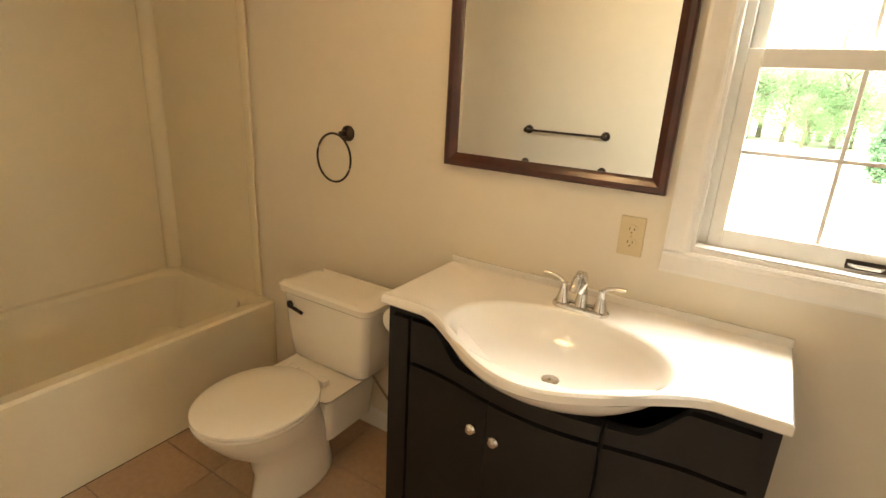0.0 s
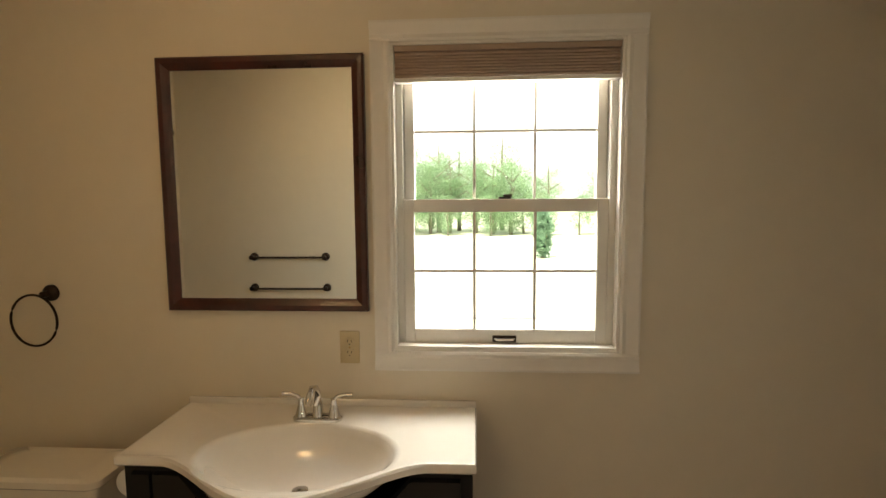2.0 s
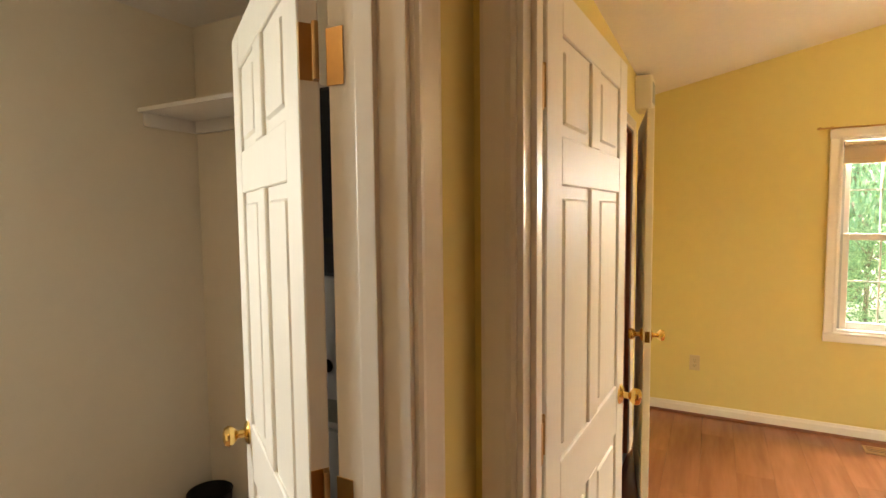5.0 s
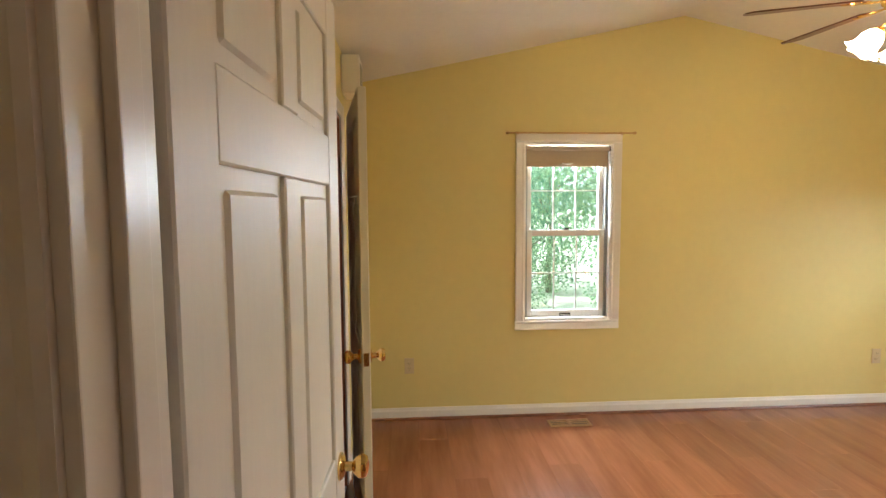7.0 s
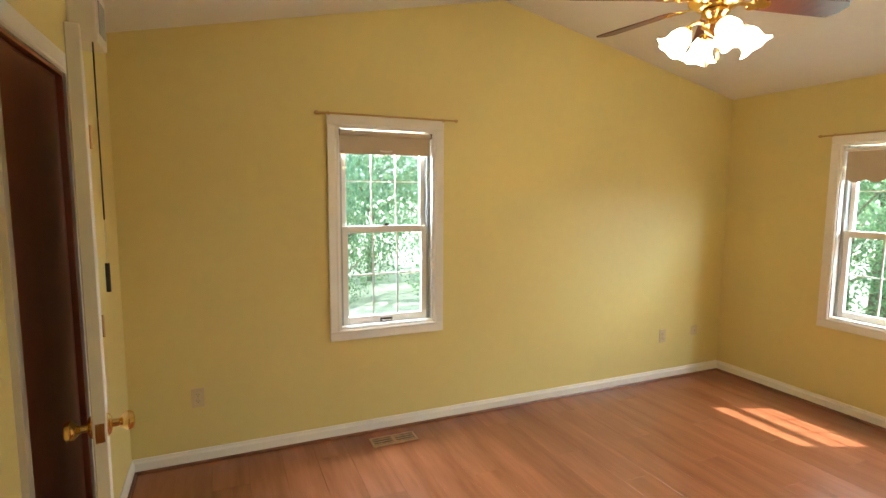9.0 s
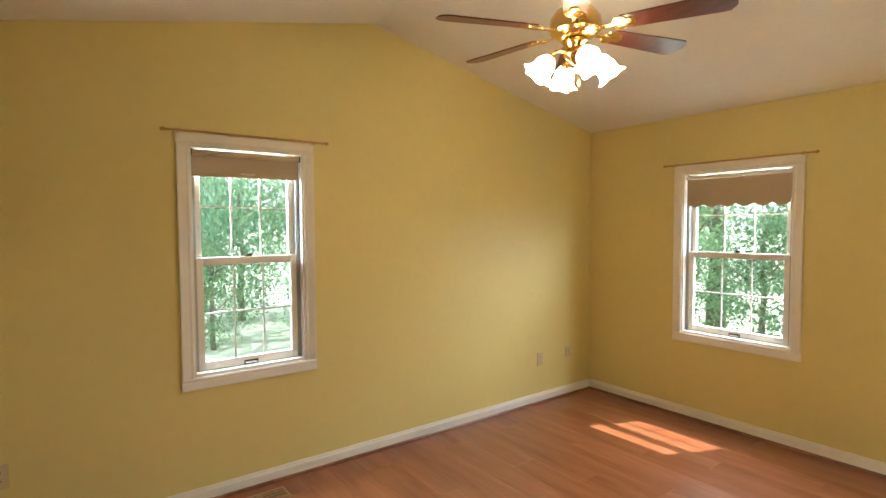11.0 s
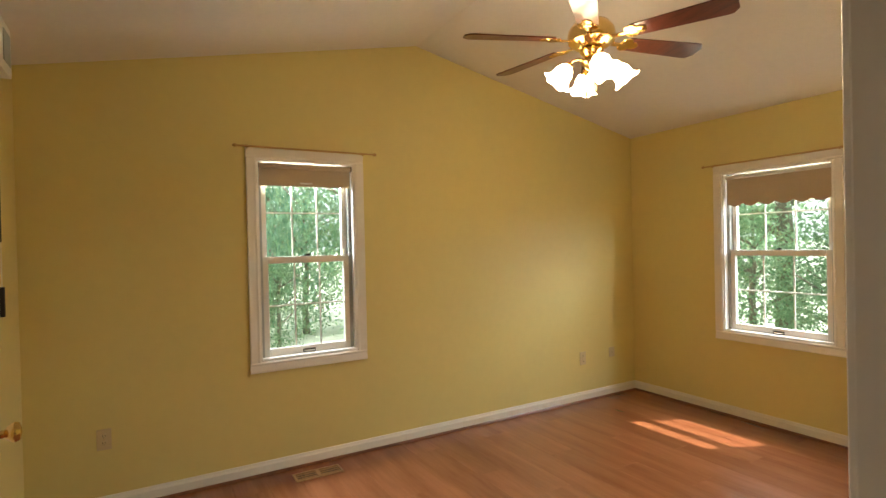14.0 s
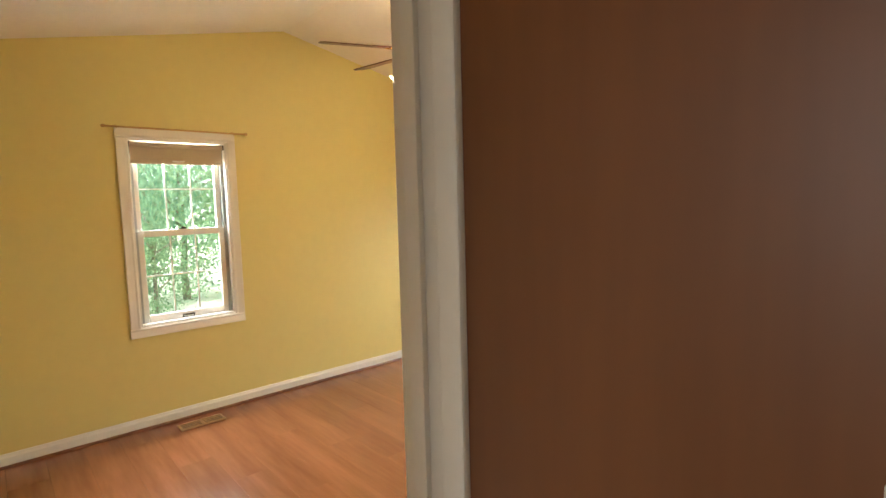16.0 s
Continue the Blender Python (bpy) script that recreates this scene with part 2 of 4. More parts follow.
def tube(points, radius, seg=10, closed=False, taper=None):
    """A round bar along a line of points."""
    bm = bmesh.new()
    pts = [Vector(p) for p in points]
    rings = []
    up = Vector((0, 0, 1))
    for i, p in enumerate(pts):
        if closed:
            d = pts[(i + 1) % len(pts)] - pts[i - 1]
        else:
            d = pts[min(i + 1, len(pts) - 1)] - pts[max(i - 1, 0)]
        d.normalize()
        ref = up if abs(d.z) < 0.95 else Vector((1, 0, 0))
        a = d.cross(ref).normalized()
        b = d.cross(a)
        r = radius if taper is None else taper[i]
        rings.append([bm.verts.new(p + r * (math.cos(2 * math.pi * s / seg) * a + math.sin(2 * math.pi * s / seg) * b)) for s in range(seg)])
    n = len(rings)
    for i in range(n if closed else n - 1):
        a, b = rings[i], rings[(i + 1) % n]
        for s in range(seg):
            bm.faces.new((a[s], a[(s + 1) % seg], b[(s + 1) % seg], b[s]))
    if not closed:
        bm.faces.new(rings[0][::-1])
        bm.faces.new(rings[-1])
    return bm


def prism(outline, z0, z1, bev=0.0):
    bm = bmesh.new()
    lo = [bm.verts.new((x, y, z0)) for x, y in outline]
    hi = [bm.verts.new((x, y, z1)) for x, y in outline]
    n = len(lo)
    bm.faces.new(lo[::-1])
    bm.faces.new(hi)
    for i in range(n):
        bm.faces.new((lo[i], lo[(i + 1) % n], hi[(i + 1) % n], hi[i]))
    if bev:
        bmesh.ops.bevel(bm, geom=[e for e in bm.edges if abs(e.verts[0].co.z - e.verts[1].co.z) < 1e-6], offset=bev, segments=2, affect="EDGES")
    return bm


def shift(bm, m):
    bmesh.ops.transform(bm, matrix=m, verts=bm.verts)
    return bm


def merge(*bms):
    out = bmesh.new()
    for b in bms:
        me = bpy.data.meshes.new("tmp")
        b.to_mesh(me)
        out.from_mesh(me)
        bpy.data.meshes.remove(me)
        b.free()
    return out


def part(name, bm, mat, parent=None, label="", smooth=False):
    bmesh.ops.recalc_face_normals(bm, faces=bm.faces)
    me = bpy.data.meshes.new(name)
    bm.to_mesh(me)
    bm.free()
    if smooth:
        me.shade_smooth()
        me.set_sharp_from_angle(angle=radians(38))
    me.materials.append(mat)
    ob = new(name, me)
    if parent:
        ob.parent = parent
    if label:
        ob["label"] = label
    return ob


def thing(name, m, label="", category="", group="", kind=""):
    e = new(name)
    e.empty_display_size = 0.05
    e.matrix_basis = m
    return tagged(e, label, category, group, kind)


def structure(name, bm, mat):
    return tagged(part(name, bm, mat), kind="structure")


def wall_bm(axis, c0, c1, u0, u1, z0, z1, holes=()):
    """A wall between c0 and c1 across, u0 to u1 along, with holes (ua, ub, za, zb)."""
    bm = bmesh.new()
    us = sorted({u0, u1, *[h[0] for h in holes], *[h[1] for h in holes]})
    for ua, ub in zip(us, us[1:]):
        mid = (ua + ub) / 2
        cuts = sorted([(h[2], h[3]) for h in holes if h[0] < mid < h[1]])
        z = z0
        spans = []
        for a, b in cuts:
            if a > z + 1e-4:
                spans.append((z, a))
            z = b
        if z < z1 - 1e-4:
            spans.append((z, z1))
        for a, b in spans:
            if axis == "x":
                box(bm, c0, c1, ua, ub, a, b)
            else:
                box(bm, ua, ub, c0, c1, a, b)
    bmesh.ops.remove_doubles(bm, verts=bm.verts, dist=1e-5)
    seen = {}
    for f in list(bm.faces):
        key = tuple(sorted(v.index for v in f.verts)) if False else tuple(sorted((round(v.co.x, 4), round(v.co.y, 4), round(v.co.z, 4)) for v in f.verts))
        seen.setdefault(key, []).append(f)
    dead = [f for fs in seen.values() if len(fs) > 1 for f in fs]
    bmesh.ops.delete(bm, geom=dead, context="FACES_ONLY")
    return bm

# ---- plan ----
XE, YS = 4.345, -4.865          # bedroom east and south walls, inner faces
YH = -0.255                     # hall's north wall, its hall face
XW, YN = 1.075, -0.20             # bedroom west and north walls, inner faces
HX = 0.955                       # hall face of the west bedroom wall
BS, BN = -0.11, 1.554           # bathroom south and north walls, inner faces
BE, BW = 1.74, -2.68            # bathroom east and west walls, inner faces
BC = 2.44
D = 0.16
RIDGE_Y, RIDGE_Z, EAVE_Z = -2.56, 2.92, 2.42
W1 = (-2.050, -1.400, 0.715, 2.015)      # y0 y1 z0 z1, east wall
W2 = (2.650, 3.440, 0.680, 1.965)        # x0 x1 z0 z1, south wall
W3 = (1.09, 1.68, 0.680, 1.965)
BWIN = (-0.158, 0.618, 1.046, 2.10)     # bathroom window
BD = (-0.12, 0.730, 0.0, 2.045)        # bathroom door opening along x
ED = (-1.225, -0.335, 0.0, 2.045)      # bedroom door opening along y
CD = (2.78, 3.46, 0.0, 2.045)         # closet door opening along x

structure("wall_east", wall_bm("x", XE, XE + D, YS - D, YN + 0.12, -0.3, EAVE_Z, [W1]), YELLOW)
gb = bmesh.new()
outl = [(YS - D, EAVE_Z), (YN + 0.12, EAVE_Z), (RIDGE_Y, RIDGE_Z + 0.06)]
va = [gb.verts.new((XE, y, z)) for y, z in outl]
vb = [gb.verts.new((XE + D, y, z)) for y, z in outl]
gb.faces.new(va[::-1]); gb.faces.new(vb)
for i in range(3):
    gb.faces.new((va[i], va[(i + 1) % 3], vb[(i + 1) % 3], vb[i]))
structure("gable_east", gb, YELLOW)
gb = bmesh.new()
va = [gb.verts.new((HX, y, z)) for y, z in outl]
vb = [gb.verts.new((XW, y, z)) for y, z in outl]
gb.faces.new(va[::-1]); gb.faces.new(vb)
for i in range(3):
    gb.faces.new((va[i], va[(i + 1) % 3], vb[(i + 1) % 3], vb[i]))
structure("gable_west", gb, YELLOW)
structure("wall_south", wall_bm("y", YS - D, YS, HX, XE, -0.3, EAVE_Z, [W2, W3]), YELLOW)
structure("wall_west", wall_bm("x", HX, XW, YS, YN, 0.0, EAVE_Z, [ED]), YELLOW)
structure("wall_north", wall_bm("y", YN, YN + 0.06, HX, XE, 0.0, EAVE_Z, [CD]), YELLOW)
structure("wall_hall_north", wall_bm("y", YH, YH + 0.06, -1.0, HX, 0.0, BC, [BD]), YELLOW)
structure("wall_bath_south", wall_bm("y", YH + 0.06, BS, BW - 0.1, HX, 0.0, BC, [BD]), CREAM)
structure("wall_bath_south_b", wall_bm("y", YN + 0.06, BS + 0.001, HX, BE, 0.0, BC), CREAM)
structure("wall_bath_north", wall_bm("y", BN, BN + D, BW - 0.1, BE + 0.1, -0.3, BC, [BWIN]), CREAM)
structure("wall_bath_east", wall_bm("x", BE, BE + 0.1, BS - 0.06, BN, 0.0, BC), CREAM)
structure("wall_bath_west", wall_bm("x", BW - 0.1, BW, BS, BN, 0.0, BC), CREAM)
structure("wall_hall_west", wall_bm("x", -1.1, -1.0, -1.4, YH, 0.0, BC), YELLOW)
structure("wall_hall_south", wall_bm("y", -1.34, -1.235, -1.0, HX, 0.0, BC), YELLOW)
# closet behind the bedroom's north wall, lined with stained wood
structure("closet_back", wall_bm("y", -0.178, 0.09, CD[0] + 0.02, CD[1] - 0.02, 0.0, 2.02), CLOSETW)
structure("closet_side_east", wall_bm("x", 3.76, 3.8, YN + 0.06, 0.05, 0.0, 2.3), CLOSETW)
structure("closet_side_west", wall_bm("x", 2.4, 2.44, YN + 0.06, 0.05, 0.0, 2.3), CLOSETW)
structure("closet_ceiling", bbox(2.4, 3.8, YN + 0.06, 0.46, 2.3, 2.34, 0), CLOSETW)
structure("closet_floor", bbox(2.4, 3.8, YN + 0.06, 0.46, -0.04, 0.0, 0), LAMINATE)

# ceilings
cb = bmesh.new()
x0, x1 = HX, XE + 0.1
for ya, yb in ((YS - 0.05, RIDGE_Y), (RIDGE_Y, YN + 0.05)):
    za = RIDGE_Z if ya == RIDGE_Y else EAVE_Z - 0.01
    zb = RIDGE_Z if yb == RIDGE_Y else EAVE_Z - 0.01
    q = [(x0, ya, za), (x1, ya, za), (x1, yb, zb), (x0, yb, zb)]
    lo = [cb.verts.new(p) for p in q]
    hi = [cb.verts.new((p[0], p[1], p[2] + 0.12)) for p in q]
    cb.faces.new(lo); cb.faces.new(hi[::-1])
    for i in range(4):
        cb.faces.new((lo[i], lo[(i + 1) % 4], hi[(i + 1) % 4], hi[i]))
structure("ceiling_bedroom", cb, CEIL)
structure("ceiling_bath", bbox(BW - 0.1, BE + 0.1, YH + 0.06, BN, BC, BC + 0.1, 0), CEIL)
structure("ceiling_hall", bbox(-1.1, HX, -1.4, YH + 0.06, BC, BC + 0.1, 0), CEIL)
structure("roof", merge(shift(bbox(-3.2, XE + 0.5, 0, 3.4, 0, 0.08, 0), Matrix.Translation((0, YS - D - 0.36, 2.40)) @ pose(0, 0, 0, 11.5)),
                        shift(bbox(-3.2, XE + 0.5, -5.2, 0, 0, 0.08, 0), Matrix.Translation((0, BN + D + 0.4, 2.56)) @ pose(0, 0, 0, -8))), ROOF)
structure("subfloor", bbox(BW - 0.1, XE, YS, BN, -0.25, -0.016, 0), SIDING)

# ---- baseboards and casings ----
def baseboard(name, x0, y0, x1, y1, nx, ny, h=0.085):
    """A moulded board along a wall; (nx, ny) points into the room."""
    L = math.hypot(x1 - x0, y1 - y0)
    prof = [(0, 0), (0.014, 0), (0.014, h * 0.72), (0.009, h * 0.86), (0.006, h), (0, h)]
    bm = bmesh.new()
    ends = []
    for s in (0, 1):
        ends.append([bm.verts.new((x0 + (x1 - x0) * s + nx * d, y0 + (y1 - y0) * s + ny * d, z)) for d, z in prof])
    k = len(prof)
    for i in range(k):
        bm.faces.new((ends[0][i], ends[0][(i + 1) % k], ends[1][(i + 1) % k], ends[1][i]))
    bm.faces.new(ends[0]); bm.faces.new(ends[1][::-1])
    base = structure(name, bm, TRIM)
    sm = bmesh.new()
    a = [(0.0145, 0.0), (0.026, 0.0), (0.025, 0.007), (0.020, 0.014), (0.0145, 0.016)]
    e2 = [[sm.verts.new((x0 + (x1 - x0) * s + nx * d, y0 + (y1 - y0) * s + ny * d, z)) for d, z in a] for s in (0, 1)]
    for i in range(5):
        sm.faces.new((e2[0][i], e2[0][(i + 1) % 5], e2[1][(i + 1) % 5], e2[1][i]))
    sm.faces.new(e2[0]); sm.faces.new(e2[1][::-1])
    if "bath" not in name:
        part("shoe_moulding", sm, SHOE, base)
    return base


baseboard("baseboard_east", XE, YS, XE, YN, -1, 0)
baseboard("baseboard_south", XW, YS, XE - 0.014, YS, 0, 1)
baseboard("baseboard_north", CD[1] + 0.07, YN, XE - 0.014, YN, 0, -1)
baseboard("baseboard_north_b", XW, YN, CD[0] - 0.07, YN, 0, -1)
baseboard("baseboard_west", XW, YS + 0.014, XW, ED[0] - 0.07, 1, 0)
baseboard("baseboard_bath", 0.2, BN, BE, BN, 0, -1)
baseboard("baseboard_bath_east", BE, BS, BE, BN - 0.014, -1, 0)
baseboard("baseboard_bath_b", -1.75, BN, -0.9, BN, 0, -1)


def strip(name, L, width=0.065, parent=None):
    """A moulded casing strip along local z, width along x, wall at y=0, room at -y."""
    prof = [(0, 0), (0, -0.008), (0.008, -0.012), (0.02, -0.010), (0.045, -0.015), (0.058, -0.018), (width, -0.018), (width, 0)]
    bm = bmesh.new()
    e = [[bm.verts.new((x, y, z)) for x, y in prof] for z in (0, L)]
    k = len(prof)
    for i in range(k):
        bm.faces.new((e[0][i], e[0][(i + 1) % k], e[1][(i + 1) % k], e[1][i]))
    bm.faces.new(e[0]); bm.faces.new(e[1][::-1])
    return bm


def opening(name, m, w, h, depth, sides=(True, True), jambmat=None, label="white painted door frame with moulded casing"):
    """A door frame: origin at the opening's lower left on the room side, x across, y into the wall."""
    jm = jambmat or TRIM
    e = thing(name, m, kind="structure")
    bm = merge(bbox(0, 0.018, 0, depth, 0, h, 0.002), bbox(w - 0.018, w, 0, depth, 0, h, 0.002), bbox(0.018, w - 0.018, 0, depth, h - 0.018, h, 0.002))
    part("jamb", bm, jm, e)
    st = merge(bbox(0.018, 0.030, depth * 0.35, depth * 0.35 + 0.035, 0, h - 0.018, 0.002), bbox(w - 0.030, w - 0.018, depth * 0.35, depth * 0.35 + 0.035, 0, h - 0.018, 0.002),
               bbox(0.030, w - 0.030, depth * 0.35, depth * 0.35 + 0.035, h - 0.030, h - 0.018, 0.002))
    part("door_stop", st, jm, e)
    for k, on in enumerate(sides):
        if not on:
            continue
        side = Matrix.Identity(4) if k == 0 else Matrix.Translation((w, depth, 0)) @ pose(0, 0, 0, 0, 0, 180)
        rt = shift(strip("s", h + 0.06), side @ Matrix.Translation((w - 0.006, 0, 0)))
        lf = shift(strip("s", h + 0.06), side @ Matrix.Translation((0.006, 0, 0)) @ Matrix.Diagonal((-1, 1, 1, 1)))
        tp = shift(strip("s", w - 0.012), side @ Matrix.Translation((0.006, 0, h - 0.006)) @ Matrix(((0, 0, 1, 0), (0, 1, 0, 0), (1, 0, 0, 0), (0, 0, 0, 1))))
        part("casing", rt, TRIM, e); part("casing", lf, TRIM, e); part("casing", tp, TRIM, e)
    return e


opening("door_1", pose(BD[0], YH, 0), BD[1] - BD[0], 2.045, BS - YH)
opening("door_2", Matrix.Translation((XW, ED[0], 0)) @ pose(0, 0, 0, 0, 0, 90), ED[1] - ED[0], 2.045, 0.12)
opening("door_3", pose(CD[0], YN, 0), CD[1] - CD[0], 2.045, 0.06, (True, False), CLOSETW)


# ---- panelled doors ----
def knob_bm(sgn):
    b = lathe([(0.033, 0), (0.033, 0.004), (0.026, 0.010), (0.012, 0.014), (0.011, 0.030), (0.018, 0.036), (0.027, 0.046), (0.0285, 0.056), (0.024, 0.066), (0.012, 0.070), (0.0, 0.071)], 24)
    return shift(b, pose(0, 0, 0, 90 if sgn < 0 else -90))


def panel_door(name, hinge, heading, w, label, mat=None, hinge_side=1, brown_inside=False, h=2.03):
    """Leaf along local x from the hinge at 0 to w, thickness along y; faces at y=0 and y=0.035."""
    mat = mat or DOORW
    t = 0.035
    m = Matrix.Translation((*hinge, 0.010)) @ pose(0, 0, 0, 0, 0, heading)
    e = thing(name, m, label, "door")
    rails = [0.0, 0.22, 0.80, 0.96, 1.56, 1.67, 1.90, h]   # rail bottoms and tops in pairs
    sx = [0.0, 0.105, w / 2 - 0.045, w / 2 + 0.045, w - 0.105, w]
    core = bbox(0.002, w - 0.002, 0.009, t - 0.009, 0.002, h - 0.002, 0)
    bms = [core]
    for a, b in ((sx[0], sx[1]), (sx[4], sx[5])):
        bms.append(bbox(a, b, 0, t, 0, h, 0.003, 1))
    for za, zb in ((0.0, 0.22), (0.80, 0.96), (1.60, 1.71), (1.93, h)):
        bms.append(bbox(sx[1], sx[4], 0.0004, t - 0.0004, za, zb, 0.003, 1))
    for za, zb in ((0.22, 0.80), (0.96, 1.60), (1.71, 1.93)):
        bms.append(bbox(sx[2], sx[3], 0.0004, t - 0.0004, za, zb, 0.003, 1))
    part("leaf", merge(*bms), mat, e)
    for za, zb in ((0.22, 0.80), (0.96, 1.60), (1.71, 1.93)):
        for xa, xb in ((sx[1], sx[2]), (sx[3], sx[4])):
            part("panel", bbox(xa + 0.028, xb - 0.028, 0.003, t - 0.003, za + 0.028, zb - 0.028, 0.006, 1), mat, e)
    zk = 0.92
    for sgn, y in ((-1, 0.0), (1, t)):
        part("knob", shift(knob_bm(sgn), Matrix.Translation((w - 0.06, y, zk))), BRASS, e, "polished brass door knob", True)
    part("latch_plate", bbox(w - 0.001, w + 0.0015, 0.006, 0.029, zk - 0.028, zk + 0.028, 0.0006, 1), BRASS, e, "brass latch plate")
    for z in (0.20, 1.02, 1.755):
        y = t if hinge_side > 0 else 0.0
        kx, ky = (-0.014, 0.010) if name == "bathroom_door" else (-0.004, y + 0.004 * hinge_side)
        hb = merge(bbox(-0.0015, 0.001, 0.002, t - 0.002, z, z + 0.09, 0.0006, 1), tube([(kx, ky, z), (kx, ky, z + 0.09)], 0.0055, 10), bbox(min(kx, -0.002), 0.0, 0.006, 0.012, z, z + 0.09, 0))
        part("hinge", hb, AGED, e, "aged brass butt hinge")
    return e


panel_door("bathroom_door", (0.714, -0.090), 56.5, 0.75, "white six-panel bathroom door standing open into the bathroom")
panel_door("bedroom_door", (XW + 0.025, -0.354), -2.8, 0.81, "white six-panel bedroom door standing open beside the yellow wall")
panel_door("closet_door", (3.446, -0.236), 190.3, 0.725, "white six-panel closet door standing slightly ajar")
for nm, x, y, r in (("bath_jamb_hinge", 0.7105, -0.142, 90), ("bedroom_jamb_hinge", XW - 0.028, -0.3545, 0)):
    e = thing(nm, Matrix.Translation((x, y, 0)) @ pose(0, 0, 0, 0, 0, r), "aged brass hinge leaf screwed to the white door jamb", "hinge")
    for z in (0.20, 1.02, 1.755):
        part("hinge_leaf", bbox(0.0, 0.034, 0, 0.0016, z, z + 0.09, 0.0005, 1), AGED, e)


# ---- windows ----
def window(name, m, w, h, depth, blind=None, blind_drop=0.2, meet=0.5, low_h=None, rod=False, lights_cols=3):
    """A double-hung window: origin at the opening's lower left on the room side seen from inside, x across, y outward."""
    e = thing(name, m, kind="structure")
    fr = merge(bbox(0, 0.012, 0, depth, 0, h, 0.001), bbox(w - 0.012, w, 0, depth, 0, h, 0.001), bbox(0.012, w - 0.012, 0, depth, 0, 0.014, 0.001), bbox(0.012, w - 0.012, 0, depth, h - 0.012, h, 0.001))
    part("window_frame", fr, TRIM, e)
    for xa in (0.012, w - 0.034):
        part("side_track", merge(bbox(xa, xa + 0.022, 0.045, 0.115, 0.014, h - 0.012, 0.001), bbox(xa + (0.0 if xa > 0.1 else 0.018), xa + (0.004 if xa > 0.1 else 0.022), 0.075, 0.083, 0.014, h - 0.012, 0)), VINYL if blind == "pleated" else TRACK, e)
    top = shift(strip("s", w + 0.13), Matrix.Translation((-0.065, 0, h - 0.002)) @ Matrix(((0, 0, 1, 0), (0, 1, 0, 0), (1, 0, 0, 0), (0, 0, 0, 1))))
    bot = shift(strip("s", w + 0.13), Matrix.Translation((-0.065, 0, 0.002)) @ Matrix(((0, 0, 1, 0), (0, 1, 0, 0), (-1, 0, 0, 0), (0, 0, 0, 1))))
    lf = shift(strip("s", h - 0.004), Matrix.Translation((0.002, 0, 0.002)) @ Matrix.Diagonal((-1, 1, 1, 1)))
    rt = shift(strip("s", h - 0.004), Matrix.Translation((w - 0.002, 0, 0.002)))
    for c in (top, bot, lf, rt):
        part("casing", c, TRIM, e)
    zm = h * meet
    for k, (za, zb, ya) in enumerate(((0.014, zm + 0.02, 0.050), (zm - 0.012, h - 0.012, 0.084))):
        s = thing("sash", Matrix.Identity(4))
        s.parent = e
        xa, xb = 0.034, w - 0.034
        st, rb, rt2 = 0.036, (0.055 if k == 0 else 0.030), (0.045 if k == 0 else 0.036)
        part("sash_frame", merge(bbox(xa, xa + st, ya, ya + 0.03, za, zb, 0.002, 1), bbox(xb - st, xb, ya, ya + 0.03, za, zb, 0.002, 1), bbox(xa + st, xb - st, ya, ya + 0.03, za, za + rb, 0.002, 1), bbox(xa + st, xb - st, ya, ya + 0.03, zb - rt2, zb, 0.002, 1)), VINYL, s)
        gx0, gx1, gz0, gz1 = xa + st, xb - st, za + rb, zb - rt2
        zc = (gz0 + gz1) / 2
        for i in range(1, lights_cols):
            x = gx0 + (gx1 - gx0) * i / lights_cols
            part("muntin", bbox(x - 0.005, x + 0.005, ya + 0.010, ya + 0.020, gz0, gz1, 0.001, 1), VINYL, s)
        part("muntin", bbox(gx0, gx1, ya + 0.009, ya + 0.021, zc - 0.005, zc + 0.005, 0.001, 1), VINYL, s)
        for i in range(lights_cols):
            for za2, zb2 in ((gz0, zc - 0.005), (zc + 0.005, gz1)):
                xl = gx0 + (gx1 - gx0) * i / lights_cols + (0.005 if i else 0)
                xr = gx0 + (gx1 - gx0) * (i + 1) / lights_cols - (0.005 if i < lights_cols - 1 else 0)
                g = part("pane", bbox(xl, xr, ya + 0.013, ya + 0.017, za2, zb2, 0), GLASS, s)
                g.visible_shadow = False
    part("sash_lock", merge(bbox(w / 2 - 0.022, w / 2 + 0.022, 0.052, 0.078, zm + 0.020, zm + 0.028, 0.002, 1), bbox(w / 2 - 0.006, w / 2 + 0.026, 0.056, 0.066, zm + 0.028, zm + 0.036, 0.002, 1)), BRONZE, e, "dark sash lock")
    part("lift_plate", bbox(w / 2 - 0.042, w / 2 + 0.042, 0.0465, 0.0498, 0.024, 0.048, 0.0015, 1), BRONZE, e, "dark metal lift plate")
    part("sash_lift", tube([(w / 2 - 0.033, 0.047, 0.036), (w / 2 - 0.026, 0.036, 0.035), (w / 2 + 0.026, 0.036, 0.035), (w / 2 + 0.033, 0.047, 0.036)], 0.0048, 8), CHROME, e, "metal sash lift handle", True)
    part("stool", bbox(0.012, w - 0.012, 0.002, 0.046, 0.014, 0.020, 0.002, 1), TRIM, e)
    # shade hung inside the opening
    if blind == "roller":
        b = thing("roller_shade", m @ Matrix.Translation((0, 0, h - 0.05)), "tan fabric roller shade rolled nearly to the top of the window", "window shade", "window shades")
        part("roller", tube([(0.020, 0.022, 0.012), (w - 0.020, 0.022, 0.012)], 0.016, 14), BLIND, b, "", True)
        part("fabric", bbox(0.022, w - 0.022, 0.034, 0.0365, -blind_drop, 0.018, 0), BLIND, b)
